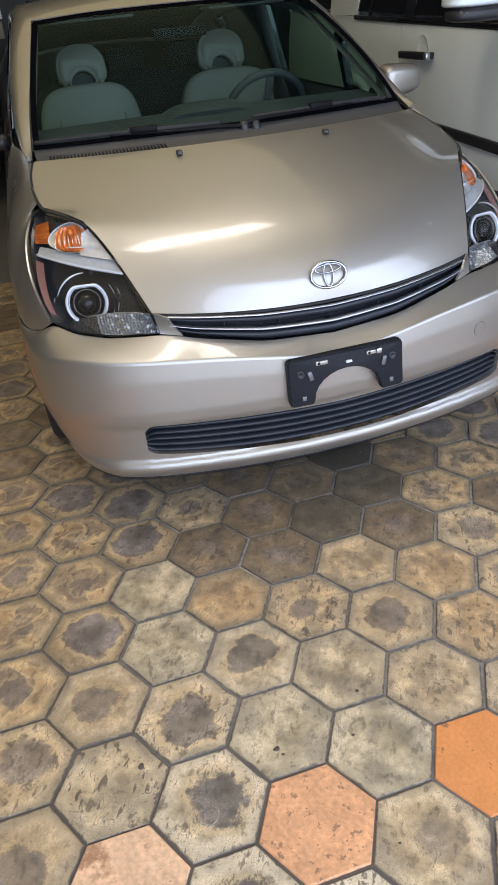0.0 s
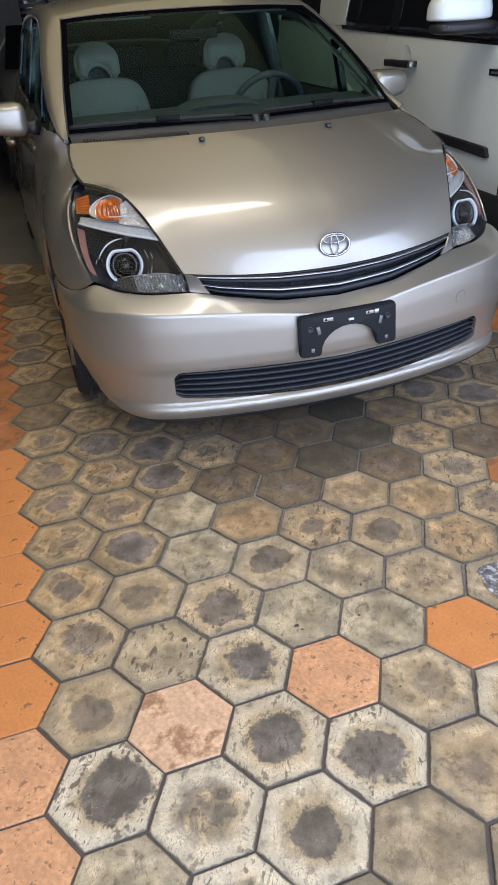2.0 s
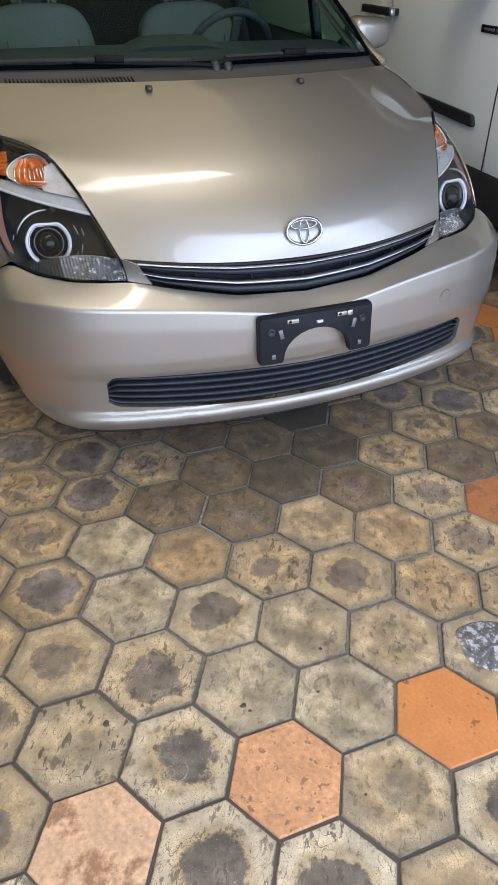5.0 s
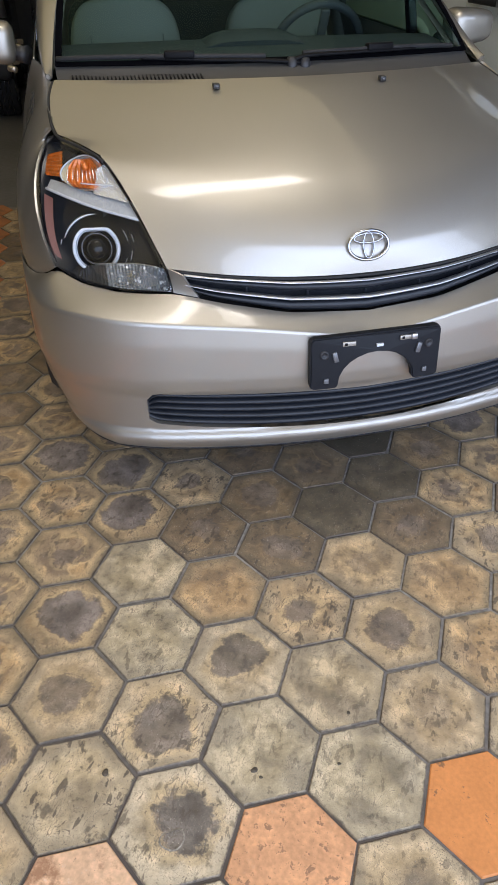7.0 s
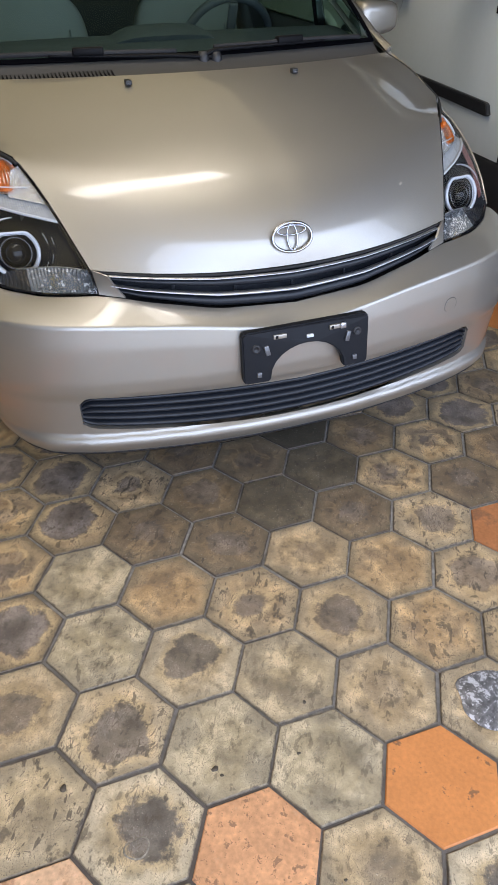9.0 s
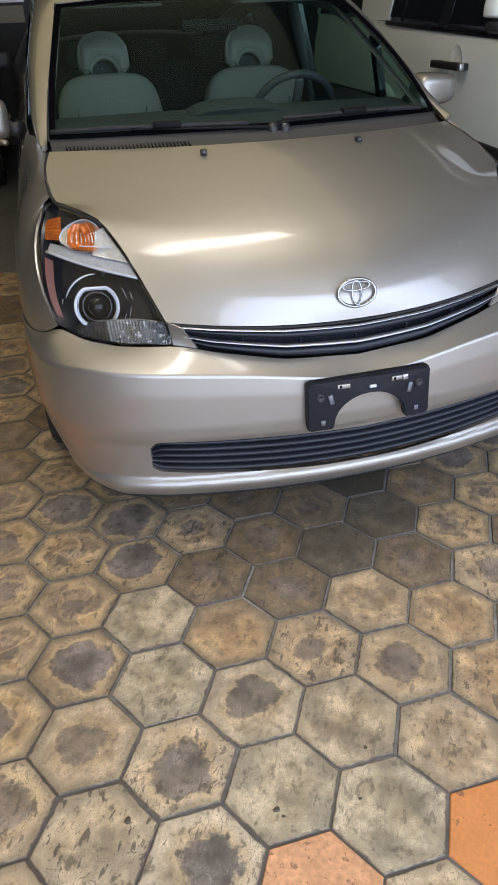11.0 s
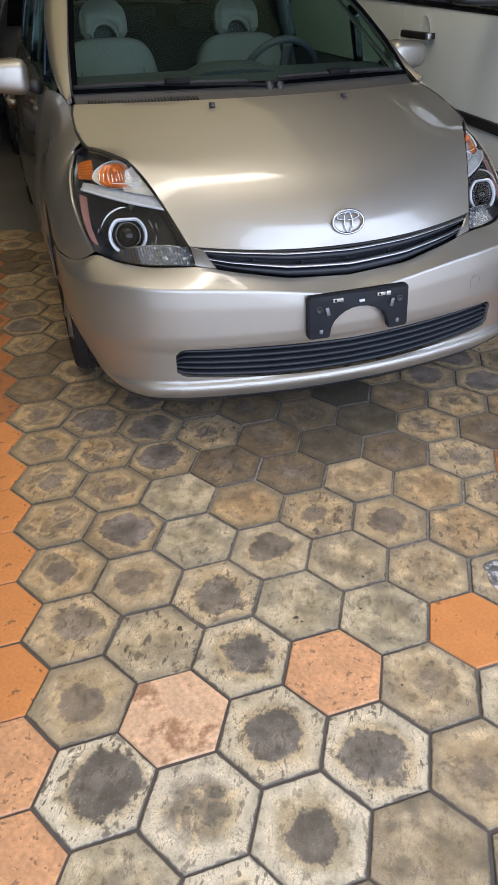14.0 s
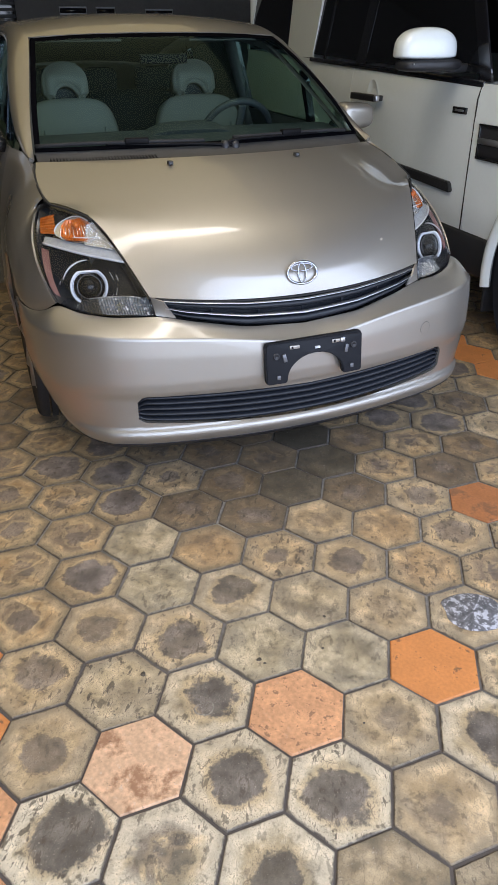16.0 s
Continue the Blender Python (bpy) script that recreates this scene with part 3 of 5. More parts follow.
    put("bowl_rim", tube([in_bowl(math.cos(radians(a)), math.sin(radians(a)), 0.0095) for a in range(30, 216, 6)], 0.0016, 6), HALO)

    def flutes(u, v):
        x, y = -0.80 + 1.42 * u, -0.86 + 1.66 * v
        w = math.sqrt(max(0.02, 1 - y * y))
        x = x * w
        return in_bowl(x, y, 0.022 - 0.014 * (x * x + y * y) + 0.0024 * math.sin(15 * math.pi * u))
    put("indicator_flutes", sheet(flutes, 120, 12, 0), AMBER, "orange flutes of the indicator")
    for k in range(9):
        x = -0.74 + 0.165 * k
        w = math.sqrt(max(0.02, 1 - x * x))
        put("flute_edge", tube([in_bowl(x, (-0.80 + 1.25 * q / 6) * w - 0.06, 0.0195 - 0.014 * (x * x)) for q in range(7)], 0.0013 + 0.0008 * (k % 3 == 0), 5), REFLECTOR)
    put("flute_bar", tube([in_bowl(-0.25 + 1.35 * q / 8, -0.62 - 0.10 * q / 8, 0.009) for q in range(9)], 0.0016, 5), HALO)
    bulb = lathe([(0.0, 0.016), (0.007, 0.014), (0.0105, 0.006), (0.011, -0.004), (0.008, -0.012)], 20, "z")
    put("indicator_bulb", bulb, AMBER, "orange indicator bulb", Matrix.Translation(in_bowl(-0.06, 0.40, 0.016)) @ m.to_3x3().to_4x4())

    def side_amber(u, v):
        return lens_frame(0.745 + 0.175 * u + 0.02 * v, 0.735 - 0.03 * u + (0.160 - 0.01 * u) * v, 0.018 - 0.008 * u + 0.0016 * math.sin(13 * math.pi * v))[0]
    put("side_marker", sheet(side_amber, 12, 52, 0), AMBER, "orange side marker")

    def reflex(u, v):
        return lens_frame(0.930 - 0.06 * v + 0.055 * u, 0.07 + 0.50 * v, 0.006 + 0.010 * (1 - u))[0]
    put("side_reflector", sheet(reflex, 8, 14, 0), RED_REFLEX, "dull reddish side reflector")

    # foot of the lamp: a ribbed clear strip that is brightest at its inner corner
    def strip(u, v):
        uu = 0.025 + 0.88 * u
        top = 0.47 - 0.43 * uu
        return lens_frame(uu, 0.03 + (top - 0.03) * v, 0.008 + 0.028 * v + 0.0022 * math.sin(62 * math.pi * u) * (0.35 + 0.65 * (v < 0.7)))[0]
    put("daylight_strip", sheet(strip, 250, 14, 0, lambda u, v: u < 0.62), STRIP_PLASTIC, "ribbed clear strip along the foot of the lamp")
    put("foot_tray", sheet(strip, 100, 10, 0, lambda u, v: u > 0.61), HOUSING, "dark ribbed end of the strip")
    put("strip_edge", tube([strip(0.70 * k / 20, 1.02) for k in range(21)], 0.0016, 5), SATIN)

    def on_rim(u, v):
        return u < 0.030 or u > 0.972 or v > 0.935 or v < 0.022
    put("lens_border", sheet(lambda u, v: lens_frame(u, v, 0.0015)[0], 72, 90, 0.006, on_rim), GLOSS_BLACK, "black border of the lens")

    return h


for sx in (-1, 1):
    headlight(sx)

# --- upper grille
def ug(s, z_up, back):
    x = 0.462 * s
    y = NOSE + 0.062 + 0.36 * x * x
    zlow = table([(0, 0.544), (0.2, 0.556), (0.38, 0.590), (0.462, 0.616)], x)
    ztop = table([(0, 0.634), (0.2, 0.639), (0.38, 0.651), (0.462, 0.657)], x)
    return Vector((x, y + back, zlow + (ztop - zlow) * z_up))


upper = part("upper_grille", sheet(signed(lambda s, v: ug(s, -0.12 + 1.2 * v, 0.055)), 60, 6, 0), GRILLE_PLASTIC, car, "narrow black upper grille with a silver strip")


def grille_bar(z, h, back, d):
    def fn(s, v):
        a = 2 * math.pi * v
        return ug(s * 0.97, z + h * math.sin(a) * (1 - 0.5 * s**3), back + d * math.cos(a))
    return fn


part("silver_strip", sheet(signed(grille_bar(0.43, 0.055, 0.006, 0.010)), 72, 10, 0), SATIN, upper, "thin silver strip across the grille")
part("grille_bar", sheet(signed(grille_bar(0.72, 0.13, 0.024, 0.014)), 72, 10, 0), GRILLE_PLASTIC, upper)
part("grille_bar", sheet(signed(grille_bar(0.16, 0.15, 0.018, 0.012)), 72, 10, 0), GRILLE_PLASTIC, upper)
part("silver_edge", sheet(signed(grille_bar(0.885, 0.030, 0.012, 0.007)), 72, 8, 0), SATIN, upper, "thin bright edge under the hood")
for k in range(-2, 3):
    x = k * 0.15
    b = ug(abs(x) / 0.462, 0.5, 0.03)
    part("rib", tube([(x, b.y, b.z - 0.03), (x, b.y, b.z + 0.03)], 0.004, 6), GRILLE_PLASTIC, upper)

# --- emblem: a plain ring with a bar inside
EM = Matrix.Translation((0.0, 0.1085, 0.7020)) @ Matrix.Rotation(radians(-19), 4, "X")


def ellipse(a, b, n=40, cx=0.0, cz=0.0):
    return [(cx + a * math.cos(2 * math.pi * k / n), 0.0, cz + b * math.sin(2 * math.pi * k / n)) for k in range(n)]


bm = joined(tube(ellipse(0.0515, 0.0345), 0.0040, 8, True, up=Vector((0, 1, 0))), tube(ellipse(0.0135, 0.031, 28), 0.0022, 8, True, up=Vector((0, 1, 0))), tube(ellipse(0.037, 0.011, 32, 0, 0.0165), 0.0024, 8, True, up=Vector((0, 1, 0))))
bmesh.ops.transform(bm, matrix=EM, verts=bm.verts)
part("emblem", bm, material("emblem_chrome", (0.40, 0.41, 0.44), 0.14, 1.0), car, "chrome oval badge")

# --- plate bracket
def bracket_outline():
    w, top, low = 0.172, 0.520, 0.385
    pts = [(-w, low + 0.006), (-w + 0.006, low), (-w + 0.068, low)]
    for k in range(13):
        a = math.pi * (1 - k / 12)
        pts.append((0.100 * math.cos(a), low + 0.010 + 0.078 * math.sin(a)))
    pts += [(w - 0.068, low), (w - 0.006, low), (w, low + 0.006), (w, top - 0.008), (w - 0.008, top), (-w + 0.008, top), (-w, top - 0.008)]
    return pts


def bent(bm, lean=0.10):
    for v in bm.verts:
        v.co.y += 0.25 * v.co.x**2 + (v.co.z - 0.45) * lean
    return bm


BK_Y = -0.014
VENT_CLIP = material("clip_steel", (0.16, 0.165, 0.175), 0.4, 0.6)
bk = part("plate_bracket", bent(prism(bracket_outline(), 0.022, 0.003, Matrix.Translation((0, BK_Y, 0)))), BRACKET_PLASTIC, car, "empty black plastic number plate bracket", smooth=False)
for sx in (-1, 1):
    bm = lathe([(0.0, BK_Y - 0.001), (0.006, BK_Y - 0.001), (0.007, BK_Y - 0.004), (0.011, BK_Y - 0.003), (0.012, BK_Y + 0.004)], 20, "y")
    bmesh.ops.translate(bm, vec=(sx * 0.138, 0, 0.478), verts=bm.verts)
    part("screw", bent(bm), BLACK_PLASTIC, bk)
    part("plate_slot", bent(box(sx * 0.075 - 0.017, sx * 0.075 + 0.017, BK_Y - 0.0015, BK_Y + 0.004, 0.496, 0.507, 0.001)), PAINT, bk, "pale slot in the bracket")
    part("slot_hole", bent(box(sx * 0.075 - 0.012, sx * 0.075 - 0.005, BK_Y - 0.003, BK_Y + 0.002, 0.498, 0.505, 0.001)), BLACK_PRINT, bk)
    part("plate_clip", bent(box(sx * 0.110 - 0.006, sx * 0.110 + 0.006, BK_Y - 0.005, BK_Y + 0.003, 0.458, 0.484, 0.001, Matrix.Translation((sx * 0.110, 0, 0.47)) @ Matrix.Rotation(sx * 0.25, 4, "Y") @ Matrix.Translation((-sx * 0.110, 0, -0.47)))), VENT_CLIP, bk)
    part("plate_nut", bent(box(sx * 0.132 - 0.006, sx * 0.132 + 0.006, BK_Y - 0.004, BK_Y + 0.003, 0.402, 0.415, 0.001)), VENT_CLIP, bk)
part("plate_tag", bent(box(-0.004, 0.014, BK_Y - 0.0025, BK_Y + 0.004, 0.487, 0.494, 0.001)), HALO, bk, "small white tag")
part("plate_nut", bent(box(0.088, 0.104, BK_Y - 0.006, BK_Y, 0.495, 0.510, 0.002)), SATIN, bk)

# --- round tow cap: a flush disc in a thin dark groove
TC = fascia(plan_t(0.465), 0.463)
TC_M = Matrix.Translation(TC) @ Matrix.Rotation(radians(13), 4, "Z")
bm = lathe([(0.0, -0.0004), (0.0208, -0.0004), (0.0215, 0.0006), (0.0215, 0.008)], 36, "y")
bmesh.ops.transform(bm, matrix=TC_M, verts=bm.verts)
cap = part("tow_cap", bm, PAINT, car, smooth=False)
bm = lathe([(0.0214, 0.0), (0.0219, -0.0004), (0.0224, 0.0), (0.0224, 0.008)], 36, "y")
bmesh.ops.transform(bm, matrix=TC_M, verts=bm.verts)
part("groove", bm, BLACK_PLASTIC, cap)

# --- fenders
SIDE_SHAPE = [(0.18, 0.955), (0.25, 0.985), (0.35, 0.997), (0.48, 1.0), (0.62, 0.988), (0.75, 0.964), (0.85, 0.934), (0.93, 0.902), (1.0, 0.868), (1.1, 0.840)]
FEN_TOP = [(0.754, 0.356, 0.628), (0.776, 0.440, 0.690), (0.782, 0.530, 0.752), (0.768, 0.620, 0.812), (0.735, 0.704, 0.860), (0.706, 0.690, 0.897), (0.717, 0.790, 0.926), (0.714, 0.870, 0.948), (0.711, 0.950, 0.969), (0.718, 1.050, 0.986), (0.733, 1.170, 0.990), (0.7535, 1.30, 0.985)]
ARC = [(0.345 * math.cos(radians(a)), 0.345 * math.sin(radians(a))) for a in (130, 120, 105, 90, 75, 60, 40, 20, 0)]
FEN_BOT = [(0.755, 0.356, 0.622), (0.784, 0.412, 0.591), (0.816, 0.472, 0.573), (0.843, 0.552, 0.570)] + [(0.859 + 0.003 * min(1, k / 4), 0.89 + c, 0.31 + s) for k, (c, s) in enumerate(ARC)] + [(0.858, 1.262, 0.20), (0.858, 1.30, 0.20)]


def fen_right(v):
    z = 0.20 + 0.785 * v
    return Vector((0.8615 * table(SIDE_SHAPE, z), 1.30, z))


def fen_left(v):
    return spline([FEN_BOT[0], FEN_TOP[0]], v)


def fen_soft(u):
    """The fender's upper edge without the jog behind the lamp."""
    return sum((spline(FEN_TOP, min(1.0, max(0.0, u + d * min(1.0, 6 * u, 6 * (1 - u)) / 40))) for d in range(-8, 9)), Vector()) / 17


fen_base = coons(curve(FEN_BOT), fen_soft, fen_left, fen_right, lambda u, v: Vector((0.75, -0.12, 0.1)) * (0.010 * 4 * v * (1 - v) * math.sin(math.pi * min(1, u * 1.05)) ** 0.7))


def fen_fn(u, v):
    return fen_base(u, v) + (spline(FEN_TOP, u) - fen_soft(u)) * v**5


for sx in (-1, 1):
    part("fender", side_of(sheet(fen_fn, 64, 24, 0.014), sx), PAINT, car)

# --- sides
SIDE_W = [(1.2, 0.8615), (2.0, 0.8625), (3.0, 0.86), (3.6, 0.845), (4.0, 0.815), (4.3, 0.75), (4.44, 0.66)]


def belt(y):
    return table([(1.2, 0.985), (2.4, 1.015), (3.4, 1.05), (4.2, 1.09), (4.44, 1.06)], y)


def side_panel(y0, y1, z0=0.18, rear_arch=False):
    def fn(u, v):
        y = y0 + (y1 - y0) * u
        lo = z0
        if rear_arch:
            d = y - 3.59
            if abs(d) < 0.345:
                lo = max(lo, 0.31 + math.sqrt(0.345**2 - d * d))
        z = lo + (belt(y) - lo) * v
        return Vector((table(SIDE_W, y) * table(SIDE_SHAPE, z), y, z))
    return fn


RAIL_IN = [(0.694, 0.955, 0.973), (0.684, 1.06, 1.022), (0.660, 1.22, 1.112), (0.612, 1.47, 1.252), (0.572, 1.70, 1.372), (0.566, 2.0, 1.428), (0.570, 2.5, 1.446), (0.565, 3.1, 1.415), (0.545, 3.6, 1.330), (0.52, 4.05, 1.20)]
RAIL_OUT = [(0.708, 0.958, 0.972), (0.722, 1.09, 0.994), (0.724, 1.30, 1.075), (0.700, 1.54, 1.205), (0.662, 1.78, 1.315), (0.640, 2.05, 1.370), (0.636, 2.5, 1.392), (0.636, 3.1, 1.362), (0.645, 3.6, 1.27), (0.66, 4.1, 1.10)]
rail_fn = coons(curve(RAIL_IN), curve(RAIL_OUT), lambda v: spline([RAIL_IN[0], RAIL_OUT[0]], v), lambda v: spline([RAIL_IN[-1], RAIL_OUT[-1]], v), lambda u, v: Vector((0.6, -0.25, 0.7)) * (0.020 * 4 * v * (1 - v)))


def side_glass(u, v):
    y = 1.22 + (3.95 - 1.22) * u
    lo = Vector((table(SIDE_W, y) * table(SIDE_SHAPE, belt(y)) - 0.012, y, belt(y) - 0.005))
    # where the rail stands at this y
    a, b = 0.0, 1.0
    for _ in range(20):
        mid = (a + b) / 2
        if spline(RAIL_OUT, mid).y < y:
            a = mid
        else:
            b = mid
    hi = spline(RAIL_OUT, a) + Vector((-0.006, 0, 0.002))
    return lo.lerp(hi, v)


for sx in (-1, 1):
    part("side_frame", side_of(sheet(rail_fn, 72, 10, 0.012), sx), PAINT, car, "champagne windshield pillar and roof rail")
    fd = part("front_door", side_of(sheet(lambda u, v: side_panel(1.305, 2.42)(u, v) - Vector((0.004 * max(0, 1 - 10 * u), 0, 0)), 24, 24, 0.006), sx), PAINT, car)
    rd = part("rear_door", side_of(sheet(side_panel(2.425, 3.30), 24, 24, 0.014), sx), PAINT, car)
    part("rear_quarter", side_of(sheet(side_panel(3.305, 4.44, 0.2, True), 32, 24, 0.014), sx), PAINT, car)
    for d, y in ((fd, 2.25), (rd, 3.05)):
        b = tube([(sx * 0.855, y - 0.11, 0.845), (sx * 0.882, y - 0.09, 0.848), (sx * 0.882, y + 0.09, 0.852), (sx * 0.852, y + 0.11, 0.85)], 0.013, 8)
        part("door_handle", b, PAINT, d)
    part("side_window", side_of(sheet(side_glass, 48, 8, 0), sx), WINDSHIELD, car, "side window glass")
    for y, w in ((2.40, 0.055), (1.56, 0.02), (3.30, 0.05)):
        def post(u, v, y=y, w=w):
            uu = (y - 1.22 + (u - 0.5) * 2 * w) / 2.73
            p = side_glass(uu, v)
            return p + Vector((0.004, 0, 0))
        part("window_post", side_of(sheet(post, 4, 8, 0.03), sx), GLOSS_BLACK, car)
    # mirror on its stalk
    bm = bmesh.new()
    bmesh.ops.create_uvsphere(bm, u_segments=28, v_segments=18, radius=1)
    for v in bm.verts:
        x, y, z = v.co
        e = 0.48
        x, y, z = (math.copysign(abs(c) ** e, c) for c in (x, y, z))
        w = 1 - 0.16 * x
        y = y if y < 0 else y * 0.35
        v.co = (sx * (0.900 + 0.095 * x), 1.455 + 0.085 * y + 0.012 * x, 1.024 + 0.062 * z * w + 0.004 * x)
    if sx < 0:
        bmesh.ops.reverse_faces(bm, faces=bm.faces)
    mir = part("door_mirror", bm, PAINT, car, "champagne painted door mirror")
    part("mirror_glass", box(sx * 0.900 - 0.08, sx * 0.900 + 0.08, 1.486, 1.490, 0.975, 1.075, 0.002), CHROME, mir)
    part("mirror_stalk", tube([(sx * 0.77, 1.40, 0.985), (sx * 0.80, 1.43, 0.985), (sx * 0.84, 1.45, 0.995)], [0.03, 0.024, 0.028], 10), BLACK_PLASTIC, mir)

# --- roof, tail
def roof_fn(s, v):
    t = 4 / 9 + 5 / 9 * v
    e = spline(RAIL_IN, t)
    mid = Vector((0, e.y - 0.025 * (1 - v), e.z + table([(0, 0.016), (0.2, 0.036), (0.6, 0.040), (1, 0.03)], v)))
    f = s * s
    return Vector((e.x * s, mid.y + (e.y - mid.y) * f, mid.z + (e.z - mid.z) * s**2.4))


part("roof", sheet(signed(roof_fn), 48, 40, 0.012), PAINT, car)


def tail_fn(s, v):
    top = roof_fn(s, 1.0)
    pts = [top, Vector((0.56 * s, 4.33 + 0.05 * (1 - s * s), 1.06)), Vector((0.66 * s, 4.40 + 0.05 * (1 - s * s), 0.85)), Vector((0.70 * s, 4.42 + 0.05 * (1 - s * s), 0.5)), Vector((0.68 * s, 4.36, 0.2))]
    return spline(pts, v)


part("tailgate", sheet(signed(tail_fn), 24, 24, 0.012), PAINT, car)
part("underbody", box(-0.70, 0.70, 0.35, 4.3, 0.17, 0.23), BLACK_PLASTIC, car, smooth=False)
part("engine_bay", box(-0.44, 0.44, 0.20, 0.95, 0.22, 0.60), BLACK_PLASTIC, car, smooth=False)
for sx in (-1, 1):
    part("wheel_house", box(sx * 0.60 - 0.012, sx * 0.60 + 0.012, 0.45, 1.32, 0.2, 0.80), BLACK_PLASTIC, car, smooth=False)
part("bulkhead", box(-0.72, 0.72, 1.16, 1.19, 0.2, 0.93), BLACK_PLASTIC, car, smooth=False)

# --- windshield with a black border, cowl, wipers
WS_BOT = [(-0.682, 1.020, 0.996), (-0.52, 0.945, 1.002), (-0.27, 0.893, 1.004), (0, 0.872, 1.004), (0.27, 0.893, 1.004), (0.52, 0.945, 1.002), (0.682, 1.020, 0.996)]
WS_TOP = [(-0.566, 1.690, 1.368), (-0.38, 1.672, 1.379), (-0.19, 1.664, 1.383), (0, 1.662, 1.384), (0.19, 1.664, 1.383), (0.38, 1.672, 1.379), (0.566, 1.690, 1.368)]
ws_fn = coons(curve(WS_BOT), curve(WS_TOP), lambda v: spline([WS_BOT[0], (-0.652, 1.218, 1.116), (-0.606, 1.466, 1.254), WS_TOP[0]], v), lambda v: spline([WS_BOT[-1], (0.652, 1.218, 1.116), (0.606, 1.466, 1.254), WS_TOP[-1]], v), lambda u, v: Vector((0, -0.45, 0.9)) * (0.022 * 4 * v * (1 - v)))
def on_border(u, v):
    return u < 0.035 or u > 0.965 or v > 0.915 or v < 0.04


ws = part("windshield", sheet(ws_fn, 100, 60, 0, lambda u, v: not on_border(u, v)), WINDSHIELD, car, "greenish windshield glass")
ws.visible_shadow = False


BORDER_GLASS = material("black_border_glass", (0.003, 0.003, 0.004), 0.4, spec=0.0)
part("black_border", sheet(ws_fn, 100, 60, 0.004, on_border), BORDER_GLASS, ws, "black printed border of the glass")


def cowl_fn(s, v):
    a = hood_point(s * 0.985, 1.0) + Vector((0, 0.004, -0.010))
    b = spline(WS_BOT, 0.5 + 0.5 * s) + Vector((0, 0.012, -0.003))
    p = a.lerp(b, v)
    p.z -= 0.006 * math.sin(math.pi * v)
    return p


VENT_GREY = material("vent_plastic", (0.050, 0.048, 0.046), 0.65)
cowl = part("cowl_panel", sheet(signed(cowl_fn), 64, 8, 0.012), VENT_GREY, car, "dark grey plastic cowl with a row of vent slits")
for k in range(34):
    x = -0.635 + k * 0.0112
    s = abs(x) / 0.69
    p, q = cowl_fn(s, 0.24), cowl_fn(s, 0.54)
    part("vent_slit", tube([(x, p.y, p.z + 0.001), (x, q.y, q.z + 0.001)], 0.0030, 5), BLACK_PRINT, cowl)


WIPER_BLACK = material("wiper_black", (0.006, 0.006, 0.007), 0.5, spec=0.12, grain=(20, 0.2, 200, 0.15))


def wiper(points, blade, name_label):
    w = part("wiper", tube([spline(points, k / 16) for k in range(17)], [0.012 - 0.005 * k / 16 for k in range(17)], 8, flat=0.6), WIPER_BLACK, car, name_label)
    hold = spline(blade, 0.36)
    part("blade_holder", box(-0.045, 0.045, -0.014, 0.014, -0.006, 0.016, 0.005, Matrix.Translation(hold) @ Matrix.Rotation(math.atan2(*(spline(blade, 0.42) - spline(blade, 0.30)).yx), 4, "Z")), WIPER_BLACK, w)
    part("blade", tube([spline(blade, k / 16) for k in range(17)], 0.0072, 6, flat=1.1), RUBBER, w)
    part("blade_edge", tube([spline(blade, k / 16) + Vector((0, -0.002, 0.0058)) for k in range(17)], 0.0012, 5), VENT_CLIP, w)
    part("pivot_cap", lathe([(0.0, 0.016), (0.013, 0.014), (0.018, 0.0), (0.018, -0.02)], 20, "z"), BLACK_PLASTIC, w).location = points[0]
    return w


wiper([(0.06, 0.865, 0.998), (-0.08, 0.872, 1.008), (-0.22, 0.888, 1.012), (-0.36, 0.918, 1.016), (-0.43, 0.930, 1.018)], [(-0.06, 0.880, 1.018), (-0.30, 0.905, 1.022), (-0.50, 0.952, 1.022), (-0.675, 1.020, 1.014)], "black wiper lying along the foot of the windshield")
wiper([(0.02, 0.868, 1.000), (0.06, 0.868, 1.016), (0.20, 0.885, 1.018), (0.36, 0.910, 1.018), (0.45, 0.930, 1.018)], [(0.06, 0.885, 1.022), (0.30, 0.905, 1.024), (0.48, 0.94, 1.022), (0.60, 0.975, 1.016)], "black wiper lying along the foot of the windshield")
for sx in (-1, 1):
    n = part("washer_nozzle", box(-0.009, 0.009, -0.010, 0.014, -0.002, 0.012, 0.003), BLACK_PLASTIC, car)
    n.location = (sx * 0.249, 0.702, 0.966)
    part("jet", box(-0.005, 0.005, -0.012, -0.009, 0.002, 0.007, 0.001), GLOSS_BLACK, n)

# --- cabin
dash = part("dashboard", sheet(signed(lambda s, v: Vector((0.66 * s, 1.02 + 0.60 * v + 0.03 * (1 - s * s), 0.962 + 0.055 * math.sin(math.pi * min(1, v * 1.05)) - 0.10 * max(0, v - 0.75)))), 32, 24, 0.25), CABIN_DARK, car, "dark soft dashboard")
part("instrument_hood", sheet(signed(lambda s, v: Vector((0.19 * s, 1.22 + 0.2 * v, 1.0 + 0.05 * (1 - s**4) * math.sin(math.pi * (0.15 + 0.75 * v))))), 20, 10, 0.05), CABIN_DARK, dash)
sw = part("steering_wheel", lathe([(0.178 + 0.016 * math.cos(a), 0.016 * math.sin(a)) for a in [2 * math.pi * k / 12 for k in range(12)]], 44, "z", True), CABIN_DARK, car, "dark steering wheel")
sw.matrix_local = Matrix.Translation((0.345, 1.62, 0.945)) @ Matrix.Rotation(radians(-62), 4, "X")
